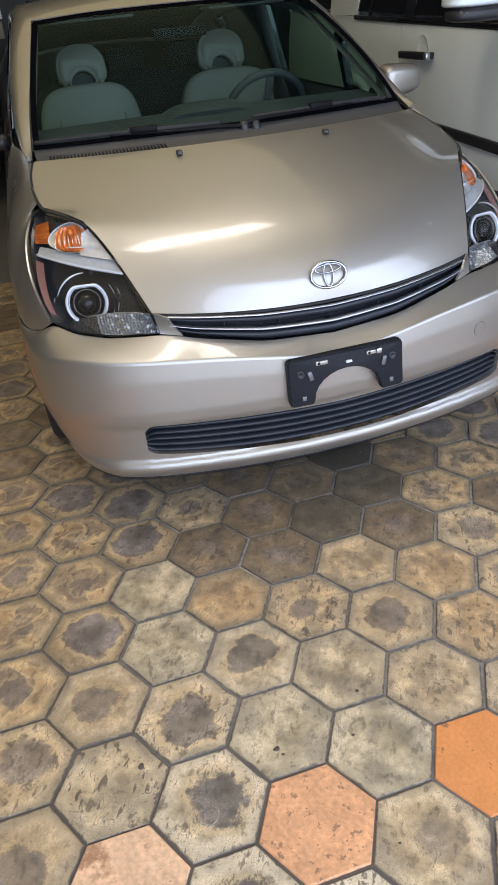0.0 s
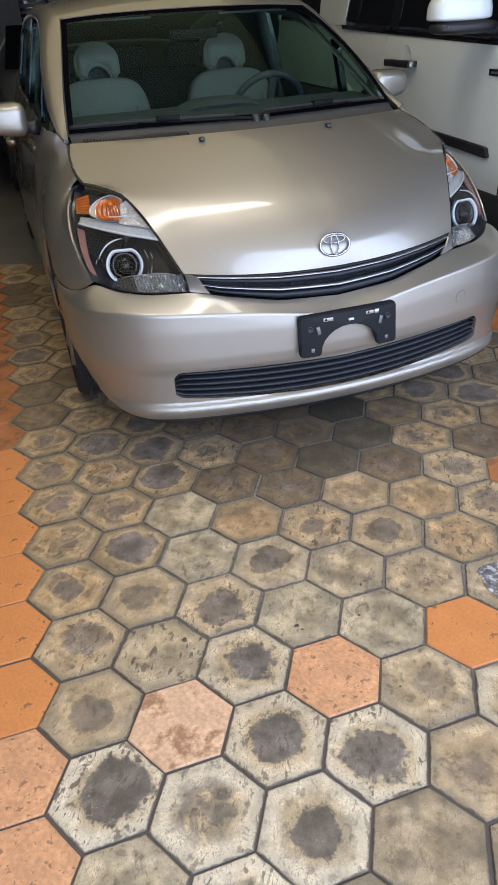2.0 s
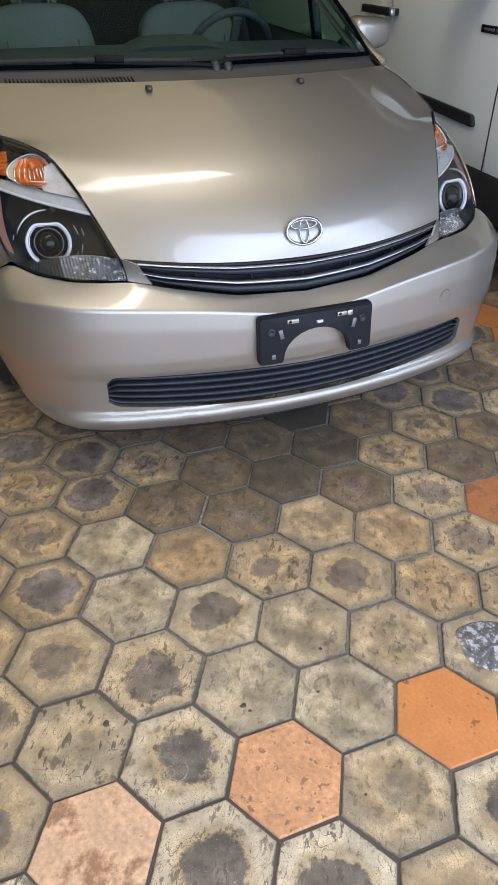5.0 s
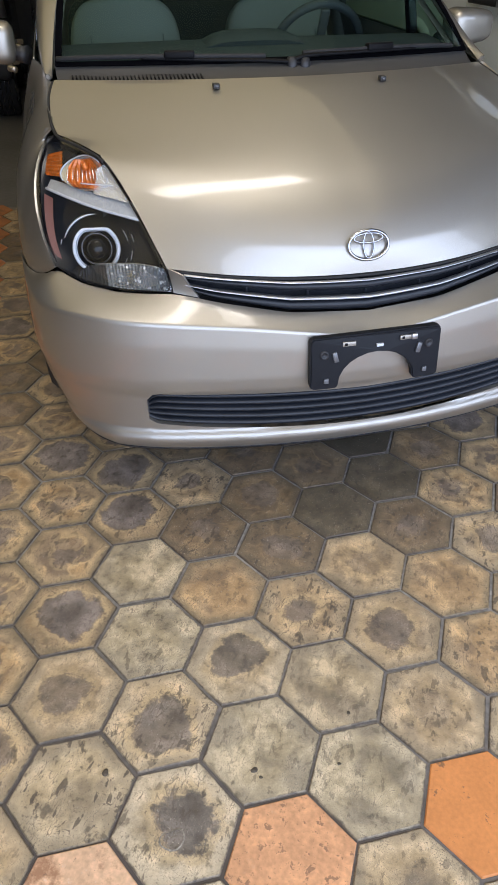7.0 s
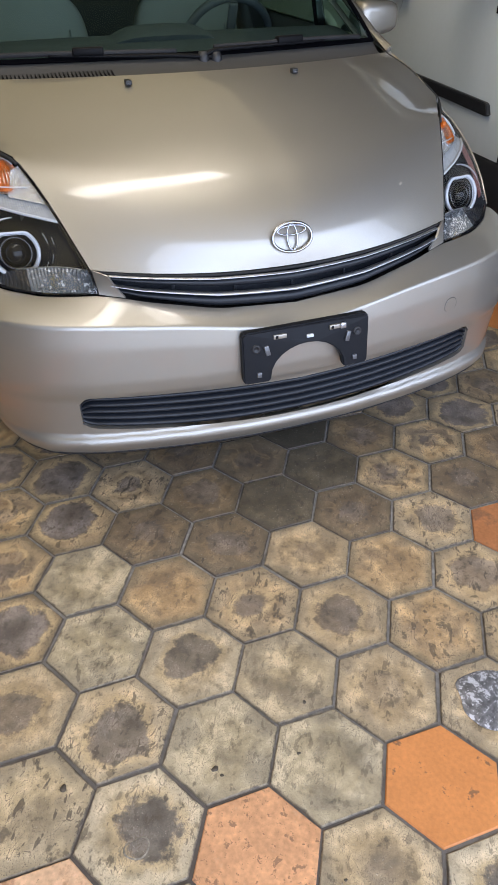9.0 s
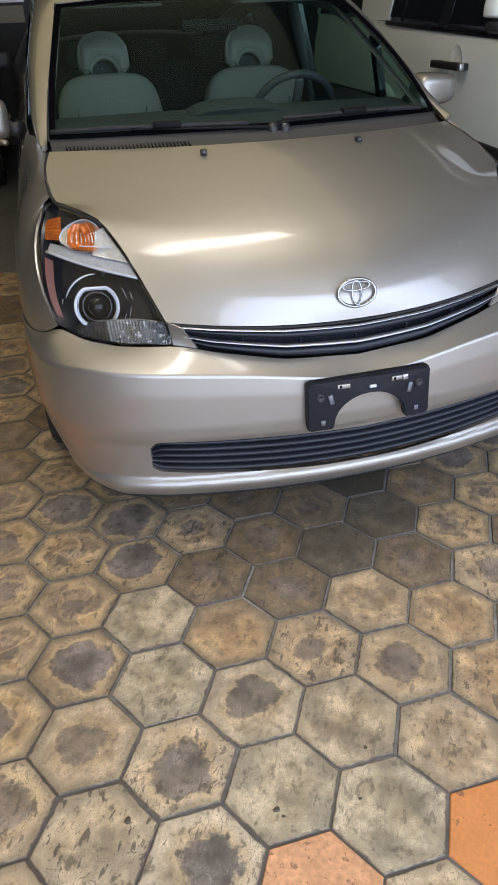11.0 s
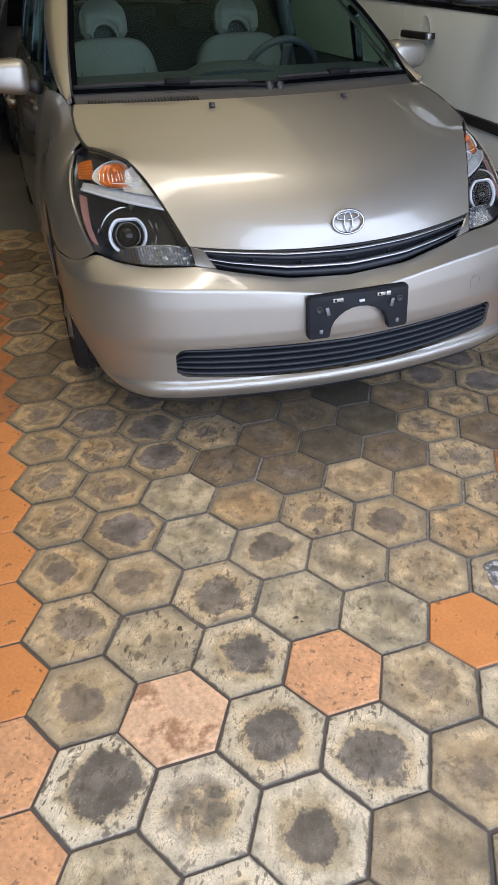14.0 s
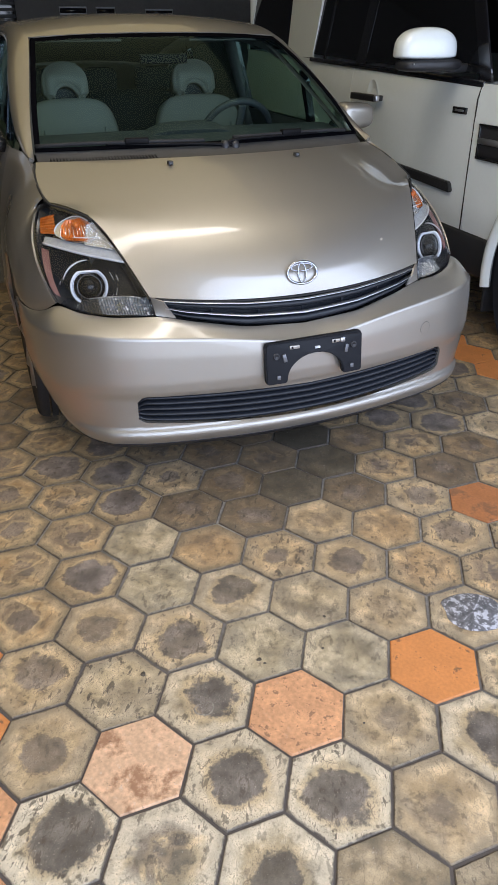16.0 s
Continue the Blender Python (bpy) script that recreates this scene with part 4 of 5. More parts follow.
part("spoke", joined(box(-0.17, 0.17, -0.018, 0.018, -0.03, -0.012, 0.006), box(-0.018, 0.018, -0.17, 0, -0.03, -0.012, 0.006), lathe([(0, -0.004), (0.05, -0.008), (0.062, -0.022), (0.06, -0.04)], 24, "z")), CABIN_DARK, sw)


def cushion(w, h, d, e=0.45, nu=36, nv=24):
    bm = bmesh.new()
    bmesh.ops.create_uvsphere(bm, u_segments=nu, v_segments=nv, radius=1)
    for v in bm.verts:
        x, y, z = (math.copysign(abs(c) ** e, c) for c in v.co)
        v.co = (x * w / 2, y * d / 2, z * h / 2)
    return bm


def seat(x):
    s = part("front_seat", cushion(0.50, 0.60, 0.16), SEAT, car, "pale grey cloth front seat with an arched headrest")
    for v in s.data.vertices:
        f = (v.co.z + 0.3) / 0.6
        v.co.x *= 1.02 - 0.16 * max(0, f - 0.45)
        v.co.y += -0.03 * math.cos(4 * v.co.x / 0.5) * (1 if v.co.y < 0 else 0)
    s.matrix_local = Matrix.Translation((x, 2.13, 0.80)) @ Matrix.Rotation(radians(-14), 4, "X")
    # headrest: an arch with a round gap at its foot
    out = []
    for k in range(21):
        a = math.pi * k / 20
        out.append((0.115 * math.cos(a), 0.045 + 0.110 * math.sin(a) ** 0.7))
    out.append((-0.112, -0.01))
    out.append((-0.066, -0.02))
    for k in range(11):
        a = math.pi * (1 - k / 10)
        out.append((0.056 * math.cos(a), -0.01 + 0.054 * math.sin(a)))
    out += [(0.066, -0.02), (0.112, -0.01)]
    h = part("headrest", prism([(a, b + 0.325) for a, b in out], 0.095, 0.015, Matrix.Translation((0, -0.03, 0))), SEAT, s, "headrest with an arched gap")
    part("seat_back_shadow", box(-0.07, 0.07, 0.06, 0.075, 0.27, 0.40, 0.006), CABIN_DARK, s)
    for sx in (-1, 1):
        part("headrest_post", tube([(sx * 0.085, 0.0, 0.26), (sx * 0.085, 0.0, 0.34)], 0.007, 8), SATIN, s)
        part("seam", tube([(sx * 0.155, -0.092 - 0.01, -0.25 + 0.05 * k) for k in range(9)], 0.003, 5), CABIN_GREY, s)
    part("seat_base", cushion(0.50, 0.16, 0.52), SEAT, s).location = (0, -0.30, -0.32)
    return s


seat(-0.365)
seat(0.300 + 0.03)
part("rear_bench", cushion(1.20, 0.62, 0.18), CABIN_REAR_SHADED, car, "grey cloth rear bench, darkened to stand for the dim cabin").matrix_local = Matrix.Translation((0, 3.15, 0.78)) @ Matrix.Rotation(radians(-16), 4, "X")
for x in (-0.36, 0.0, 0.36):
    part("rear_headrest", cushion(0.24, 0.15, 0.09), CABIN_REAR_SHADED, car).location = (x, 3.24, 1.14)
part("headliner", sheet(signed(lambda s, v: roof_fn(s * 0.98, 0.02 + 0.9 * v) + Vector((0, 0, -0.035))), 24, 20, 0), CABIN_REAR_SHADED, car, "grey cloth headliner, darkened to stand for the dim cabin")
part("cabin_floor", box(-0.68, 0.68, 1.19, 3.4, 0.24, 0.32), CABIN_DARK, car, smooth=False)
part("centre_console", box(-0.09, 0.09, 1.45, 2.1, 0.32, 0.70, 0.03), CABIN_DARK, car)
part("rear_view_mirror", box(-0.11, 0.11, 1.60, 1.625, 1.262, 1.302, 0.004), BLACK_PRINT, car)
for sx in (-1, 1):
    part("sun_visor", box(sx * 0.33 - 0.17, sx * 0.33 + 0.17, 1.72, 1.88, 1.352, 1.364, 0.005), CABIN_GREY, car)
    part("door_card", side_of(sheet(lambda u, v: side_panel(1.32, 3.28)(u, v) + Vector((-0.045, 0, 0)), 12, 12, 0), sx), CABIN_GREY, car)
    part("pillar_trim", side_of(sheet(lambda u, v: rail_fn(0.1 + 0.8 * u, v) + Vector((-0.018, 0.03, -0.04)), 40, 4, 0), sx), CABIN_GREY, car)
    part("belt_post", tube([(sx * 0.60, 2.38, 1.36), (sx * 0.70, 2.40, 1.05), (sx * 0.76, 2.40, 0.5)], 0.05, 8, flat=0.5), CABIN_GREY, car)


# --- wheels
def wheel(parent, x, y, r, width, side, rim_r, name="wheel", spokes=7):
    w = part(name, lathe([(rim_r, -width / 2 + 0.012), (r - 0.022, -width / 2), (r - 0.006, -width / 2 + 0.014), (r, -width / 2 + 0.035), (r, width / 2 - 0.035), (r - 0.006, width / 2 - 0.014), (r - 0.022, width / 2), (rim_r, width / 2 - 0.012)], 48, "x"), RUBBER, parent, "black tyre on a silver alloy rim")
    w.location = (x, y, r)
    prof = [(0.0, side * (width / 2 - 0.03)), (0.05, side * (width / 2 - 0.028)), (0.06, side * (width / 2 - 0.05)), (rim_r - 0.03, side * (width / 2 - 0.06)), (rim_r - 0.012, side * (width / 2 - 0.02)), (rim_r + 0.004, side * (width / 2 - 0.010)), (rim_r + 0.004, -side * (width / 2 - 0.014))]
    rim = part("rim", lathe(prof, 40, "x"), RIM, w)
    for k in range(spokes):
        a = 2 * math.pi * k / spokes
        c, s = math.cos(a), math.sin(a)
        xx = side * (width / 2 - 0.025)
        part("spoke", tube([(xx, 0.04 * c, 0.04 * s), (xx, (rim_r - 0.01) * c, (rim_r - 0.01) * s)], [0.022, 0.03], 6, flat=1.0), RIM, rim)
    for gx in (-0.05, -0.018, 0.018, 0.05):
        part("tread_groove", lathe([(r + 0.0005, gx - 0.004), (r + 0.0012, gx - 0.003), (r + 0.0012, gx + 0.003), (r + 0.0005, gx + 0.004)], 40, "x"), GLOSS_BLACK, w)
    return w


for sx in (-1, 1):
    for y in (0.89, 3.59):
        wheel(car, sx * 0.752, y, 0.312, 0.185, sx, 0.19)

# ---------------------------------------------------------------- the white off-roader
SUV = CAR @ pose(1.45, 2.40, 0, 0, 0, -4)           # x away from the hatchback, y to its tail, z up
suv = thing("offroad_vehicle", SUV, "white boxy off-road vehicle with black trim beside the hatchback", "car")
def suv_sheet(*a, **k):
    return sheet(*a, heart=(0.9, 0.0, 0.9), **k)


SUV_X = [(0.30, 0.10), (0.45, 0.02), (0.60, 0.0), (0.80, 0.0), (1.0, 0.0), (1.12, 0.008), (1.22, 0.03)]


def suv_belt(y):
    return 1.212 + 0.034 * (y + 0.0)


def suv_side(y0, y1, z0=0.5, arch=None):
    def fn(u, v):
        y = y0 + (y1 - y0) * u
        lo = z0
        if arch is not None and abs(y - arch) < 0.47:
            lo = max(lo, 0.38 + math.sqrt(0.47**2 - (y - arch) ** 2))
        z = lo + (suv_belt(y) - lo) * v
        return Vector((table(SUV_X, z), y, z))
    return fn


AX_F, AX_R = -2.07, 0.815
front_door = part("front_door", suv_sheet(suv_side(-1.305, 0.10), 20, 16, 0.014), PAINT_WHITE, suv, "white front door with a black handle")
part("rear_door", suv_sheet(suv_side(0.105, 1.02, 0.5, AX_R), 40, 16, 0.014), PAINT_WHITE, suv)
part("rear_quarter", suv_sheet(suv_side(1.025, 2.35, 0.5, AX_R), 40, 16, 0.014), PAINT_WHITE, suv)
fw = part("front_wing", suv_sheet(suv_side(-2.75, -1.310, 0.5, AX_F), 40, 16, 0.014), PAINT_WHITE, suv)
part("wing_shoulder", suv_sheet(lambda u, v: Vector((0.03 + 0.5 * v, -2.75 + 1.44 * u, suv_belt(-2.75 + 1.44 * u) + 0.03 * math.sin(1.4 * v))), 20, 8, 0), PAINT_WHITE, suv)
# sill, rub strip, cladding
part("sill", box(0.012, 0.20, -1.52, 0.45, 0.30, 0.50, 0.02), BLACK_PLASTIC, suv)
part("rub_strip", prism([(-1.20, 0.672), (-1.185, 0.666), (-0.10, 0.70), (0.06, 0.705), (0.07, 0.752), (-1.165, 0.716), (-1.18, 0.712)], 0.022, 0.004, Matrix(((0, 1, 0, -0.022), (1, 0, 0, 0), (0, 0, 1, 0), (0, 0, 0, 1)))), BLACK_PLASTIC, front_door, "black rub strip", smooth=False)


def arch_band(u, v, cy):
    a = math.pi * (-0.06 + 1.12 * u)
    r = 0.46 + 0.075 * v
    return Vector((-0.020 + 0.02 * abs(2 * v - 1) ** 2, cy + r * math.cos(a), 0.38 + r * math.sin(a)))


for cy in (AX_F, AX_R):
    part("wheel_arch", suv_sheet(lambda u, v, cy=cy: arch_band(u, v, cy), 40, 6, 0.03), PAINT_WHITE, suv, "white flared wheel arch")
    part("arch_liner", lathe([(0.455, 0.02), (0.455, 0.35), (0.0, 0.36)], 36, "x"), BLACK_PLASTIC, suv).location = (0, cy, 0.38)
    wheel(suv, 0.13, cy, 0.385, 0.255, -1, 0.245, spokes=5)
    wheel(suv, 1.76, cy, 0.385, 0.255, 1, 0.245, spokes=5)
part("mud_flap", box(0.03, 0.24, -1.55, -1.53, 0.14, 0.46, 0.006), RUBBER, suv)
# greenhouse
part("front_window", suv_sheet(lambda u, v: Vector((0.035 + 0.10 * v, -1.30 + (1.28 + 0.0) * u + 0.34 * v * (1 - u), suv_belt(-0.6) + 0.012 + 0.03 * u + 0.46 * v)), 12, 8, 0.01), DARK_GLASS, suv, "dark tinted side window")
part("rear_window", suv_sheet(lambda u, v: Vector((0.035 + 0.10 * v, 0.10 + 0.72 * u, suv_belt(0.4) + 0.012 + 0.03 * u + 0.46 * v)), 12, 8, 0.01), DARK_GLASS, suv, "dark tinted side window")
part("quarter_window", suv_sheet(lambda u, v: Vector((0.035 + 0.10 * v, 1.34 + 0.98 * u, suv_belt(1.8) + 0.02 + 0.50 * v)), 12, 8, 0.01), DARK_GLASS, suv, "dark tinted quarter window")
part("window_post", suv_sheet(lambda u, v: Vector((0.030 + 0.10 * v, -0.02 + 0.12 * u, suv_belt(0) + 0.012 + 0.46 * v)), 4, 6, 0.01), GLOSS_BLACK, suv)
part("window_post", suv_sheet(lambda u, v: Vector((0.030 + 0.10 * v, 0.60 + 0.03 * u, suv_belt(0) + 0.03 + 0.46 * v)), 4, 6, 0.01), GLOSS_BLACK, suv)
part("front_pillar", suv_sheet(lambda u, v: Vector((0.028 + 0.10 * v, -1.36 + 0.09 * u + 0.36 * v, suv_belt(-1.3) + 0.005 + 0.50 * v)), 4, 6, 0.01), GLOSS_BLACK, suv)
part("rear_pillar", suv_sheet(lambda u, v: Vector((0.026 + 0.10 * v, 0.82 + (0.10 + 0.42) * u + 0.10 * v * u - 0.0 * v, suv_belt(1.0) + 0.002 + 0.54 * v)), 8, 8, 0.014), PAINT_WHITE, suv, "broad white window pillar")
part("tail_pillar", suv_sheet(lambda u, v: Vector((0.026 + 0.10 * v, 2.32 + 0.06 * u, suv_belt(2.3) + 0.002 + 0.52 * v)), 4, 8, 0.014), PAINT_WHITE, suv)
part("belt_trim", box(0.012, 0.03, -1.32, 0.84, -0.014, 0.014, 0.004, Matrix.Translation((0, 0, suv_belt(-0.24) + 0.004)) @ Matrix.Rotation(math.atan(0.034), 4, "X")), GLOSS_BLACK, suv, "black strip under the windows")
part("roof", box(0.13, 1.75, -0.95, 2.35, 1.74, 1.80, 0.03), PAINT_WHITE, suv)
part("far_side", box(1.80, 1.86, -2.75, 2.35, 0.45, 1.25, 0.02), PAINT_WHITE, suv)
part("far_window", box(1.74, 1.78, -1.1, 2.30, 1.25, 1.74), DARK_GLASS, suv, smooth=False)
part("windscreen", suv_sheet(lambda u, v: Vector((0.14 + 1.6 * u, -1.40 + 0.45 * v, 1.20 + 0.55 * v)), 8, 6, 0.01), DARK_GLASS, suv)
part("hood", box(0.10, 1.78, -2.75, -1.38, 1.10, 1.18, 0.03), PAINT_WHITE, suv)
part("nose", box(0.06, 1.80, -2.82, -2.70, 0.45, 1.14, 0.04), PAINT_WHITE, suv)
part("tail", box(0.06, 1.80, 2.33, 2.40, 0.45, 1.76, 0.03), PAINT_WHITE, suv)
part("chassis", box(0.36, 1.50, -2.6, 2.3, 0.28, 0.62), BLACK_PLASTIC, suv, smooth=False)
# handle with its thumb scoop
scoop = part("handle_scoop", lathe([(0.0, 0.010), (0.05, 0.008), (0.085, 0.001), (0.09, -0.001)], 28, "x"), PAINT_WHITE, front_door)
scoop.location = (-0.002, -0.22, 1.055)
scoop.scale = (1, 0.8, 1)
part("door_handle", box(-0.055, -0.03, -0.36, -0.02, 1.033, 1.070, 0.008), BLACK_PLASTIC, front_door, "black door handle")
for y in (-0.35, -0.06):
    part("handle_foot", box(-0.035, 0.005, y, y + 0.04, 1.036, 1.066, 0.004), BLACK_PLASTIC, front_door)
part("lock_cover", box(-0.057, -0.03, -0.375, -0.345, 1.034, 1.069, 0.006), SATIN, front_door)
part("wing_badge", box(-0.006, 0.004, -1.235, -1.115, 1.030, 1.060, 0.003), GLOSS_BLACK, front_door, "small black badge with a pale bar")
part("badge_bar", box(-0.008, -0.004, -1.215, -1.140, 1.040, 1.050, 0.001), SATIN, front_door)
vent = part("side_vent", box(-0.010, 0.02, -1.66, -1.372, 0.855, 0.998, 0.016), BLACK_PLASTIC, fw, "black slatted wing vent")
part("vent_bar", box(-0.022, -0.006, -1.65, -1.38, 0.918, 0.944, 0.005), SATIN, vent, "dark grey bar across the vent")
part("vent_frame", joined(box(-0.015, 0.0, -1.66, -1.37, 0.993, 1.004, 0.003), box(-0.015, 0.0, -1.66, -1.37, 0.850, 0.861, 0.003), box(-0.015, 0.0, -1.385, -1.372, 0.855, 1.0, 0.003)), GLOSS_BLACK, vent)
part("shut_line", tube([(-0.001, -1.3075, 0.50), (-0.001, -1.3075, 0.80), (0.002, -1.3075, 1.10), (0.02, -1.3075, 1.165)], 0.0035, 6), RUBBER, suv)
# mirror
bm = bmesh.new()
bmesh.ops.create_uvsphere(bm, u_segments=28, v_segments=18, radius=1)
for v in bm.verts:
    x, y, z = (math.copysign(abs(c) ** 0.6, c) for c in v.co)
    z = z * (1 if z > 0 else 0.16)
    v.co = (-0.165 + 0.150 * x, -1.07 + 0.085 * y, 1.282 + 0.115 * z * (1 - 0.15 * x * x))
mirror = part("door_mirror", bm, PAINT_WHITE, suv, "white door mirror cap over a black foot")
part("mirror_foot", joined(cushion(0.32, 0.06, 0.17, 0.6), ), BLACK_PLASTIC, mirror).location = (-0.14, -1.07, 1.240)
part("mirror_arm", box(-0.06, 0.06, -1.13, -1.03, 1.205, 1.245, 0.012), BLACK_PLASTIC, mirror)
part("mirror_trim", tube([(-0.262 + 0.02 * math.sin(k), -1.15 + 0.02 * k, 1.246) for k in range(8)], 0.004, 6), SATIN, mirror)

# ---------------------------------------------------------------- behind: another car, shutter, lamps
GREY = CAR @ pose(0.0, 4.93, 0, 0, 0, 0)
grey = thing("parked_car", GREY, "dark grey compact car parked nose to tail behind the hatchback", "car")


def grey_sec(u, v):
    y = 3.3 * u
    w = table([(0, 0.62), (0.05, 0.80), (0.2, 0.86), (0.9, 0.86), (1, 0.75)], u)
    top = table([(0, 0.62), (0.03, 0.74), (0.10, 0.88), (0.29, 1.00), (0.47, 1.38), (0.56, 1.43), (0.9, 1.40), (1.0, 1.0)], u)
    a = math.pi * v
    x = w * math.copysign(abs(math.cos(a)) ** 0.35, math.cos(a))
    z = 0.28 + (top - 0.28) * math.sin(a) ** 0.4
    if z > 0.95:
        x *= 1 - 0.32 * (z - 0.95) / 0.5
    return Vector((x, y, z))


part("body", sheet(grey_sec, 60, 40, 0), PAINT_GREY, grey)
part("grille", box(-0.4, 0.4, -0.02, 0.05, 0.45, 0.60, 0.02), BLACK_PLASTIC, grey)
part("windscreen", sheet(lambda u, v: Vector((-0.70 + 1.40 * u + (u - 0.5) * -0.22 * v, 0.97 + 0.56 * v - 0.03 * math.sin(math.pi * u), 1.03 + 0.35 * v)), 8, 8, 0.005), DARK_GLASS, grey)
for sx in (-1, 1):
    part("headlight", cushion(0.22, 0.16, 0.14), FROST, grey).location = (sx * 0.66, 0.10, 0.52)
    part("indicator", cushion(0.09, 0.17, 0.16), AMBER, grey).location = (sx * 0.79, 0.16, 0.54)
    part("door_mirror", cushion(0.17, 0.13, 0.10), STEEL, grey).location = (sx * 0.92, 0.98, 1.03)
    wheel(grey, sx * 0.76, 0.62, 0.31, 0.19, sx, 0.19)
    wheel(grey, sx * 0.76, 2.75, 0.31, 0.19, sx, 0.19)

part("lamp_trim", tube([(-0.86, 0.22, 0.62), (-0.85, 0.16, 0.55), (-0.82, 0.10, 0.46)], 0.010, 6), SATIN, grey, "silver trim round the lamp")
part("cabin_mirror", cushion(0.22, 0.06, 0.03), CABIN_GREY, grey).location = (-0.02, 1.36, 1.33)

TAIL_RED = material("tail_lamp_red", (0.035, 0.006, 0.006), 0.25, 0.0, 0.3)
VAN_BLACK = material("van_paint", (0.02, 0.022, 0.028), 0.3, 0.3, 0.8, grain=(3, 0.1, 200, 0.05))
van = thing("parked_van", CAR @ pose(-1.95, 5.36, 0), "black van with a silver corner pillar standing across the lane", "van")
part("body", box(-0.90, 0.90, 0.0, 2.6, 0.34, 1.95, 0.06), VAN_BLACK, van)
part("corner_pillar", tube([(0.90, 0.0, 0.80), (0.905, 0.0, 1.2), (0.895, 0.02, 1.9)], 0.028, 8), SATIN, van, "silver corner pillar")
for sx in (-1, 1):
    part("tail_lamp", box(sx * 0.79 - 0.06, sx * 0.79 + 0.06, -0.02, 0.04, 0.60, 0.86, 0.012), TAIL_RED, van, "dull red tail lamp")
    wheel(van, sx * 0.78, 0.50, 0.32, 0.20, sx, 0.2)
    wheel(van, sx * 0.78, 2.10, 0.32, 0.20, sx, 0.2)
win = part("rear_window", box(-0.74, 0.74, -0.012, 0.02, 1.02, 1.62, 0.01), GLOSS_BLACK, van, "dark rear window behind a slatted blind")
for k in range(11):
    part("slat", box(-0.72, 0.72, -0.022, -0.008, 1.04 + 0.052 * k, 1.062 + 0.052 * k, 0.003), STEEL, win)
part("bumper", box(-0.88, 0.88, -0.06, 0.08, 0.36, 0.56, 0.03), BLACK_PLASTIC, van)

CEIL_BOARD = material("cream_board", (0.62, 0.54, 0.40), 0.7, grain=(2, 0.1, 30, 0.05))
WINDOWS_BACK = [(0.575, 0.906, 1.674, 1.745), (1.027, 1.263, 1.674, 1.742), (1.66, 2.02, 1.672, 1.722)]
louvre = tagged(new("window_vent"), "dark slatted vent in the back wall", "vent", kind="structure")
louvre.matrix_world = CAR
part("window_frame", box(-0.30, 0.05, 8.375, 8.396, 1.40, 2.05, 0.004), GLOSS_BLACK, louvre)
for k in range(9):
    part("slat", box(-0.29, 0.04, 8.36, 8.374, 1.43 + 0.068 * k, 1.465 + 0.068 * k, 0.003), STEEL, louvre)

# the back wall: a cream board over the lane and small windows in pale frames
wall("wall_panel", -1.6, -0.62, 8.37, 8.396, 1.30, 1.47, CEIL_BOARD, "cream board on the back wall")
# white paint stands in for a bright strip of daylight
wall("wall_panel_upper", -1.6, -0.60, 8.36, 8.396, 1.50, 1.66, PAINT_WHITE, "white strip painted for the glow of daylight high on the back wall")
for n, (x0, x1, z0, z1) in enumerate(WINDOWS_BACK):
    w = tagged(new("window_%d" % (n + 1)), "small black window in a pale frame", "window", kind="structure")
    w.matrix_world = CAR
    part("pane", box(x0, x1, 8.375, 8.396, z0, z1), GLOSS_BLACK, w)
    part("window_frame", tube([(x0, 8.370, z0), (x1, 8.370, z0), (x1, 8.370, z1), (x0, 8.370, z1)], 0.010, 6, True, up=Vector((0, 1, 0))), HALO, w)

fixture = thing("ceiling_lamp", CAR @ pose(-0.47, 0.42, 3.1, 0, 0, 32), "long lit ceiling panel lamp with a white frame", "lamp")
part("housing", box(-1.12, 1.12, -0.20, 0.20, -0.10, 0.0, 0.01), PAINT_WHITE, fixture)
for x0, x1 in ((-1.10, -0.395), (-0.385, 0.345), (0.355, 1.10)):
    part("diffuser", box(x0, x1, -0.16, 0.16, -0.115, -0.101, 0.004), DIFFUSER, fixture, "glowing diffuser")


def ceiling_spot(x, y):
    t = thing("ceiling_spot", CAR @ pose(x, y, 3.1, 0, 0, 32), "small lit ceiling spot in a white ring", "lamp", "ceiling spots")
    part("ring", lathe([(0.05, 0.0), (0.075, -0.004), (0.078, -0.012), (0.055, -0.012), (0.05, 0.0)], 28, "z"), PAINT_WHITE, t)
    bulb = lathe([(0.0, -0.008), (0.045, -0.006), (0.050, 0.0)], 24, "z")
    part("bulb", bulb, DIFFUSER, t, "glowing bulb")


for spot_x, spot_y in ((-0.98, -0.70), (3.95, -0.33)):
    ceiling_spot(spot_x, spot_y)

# ---------------------------------------------------------------- floor tiles


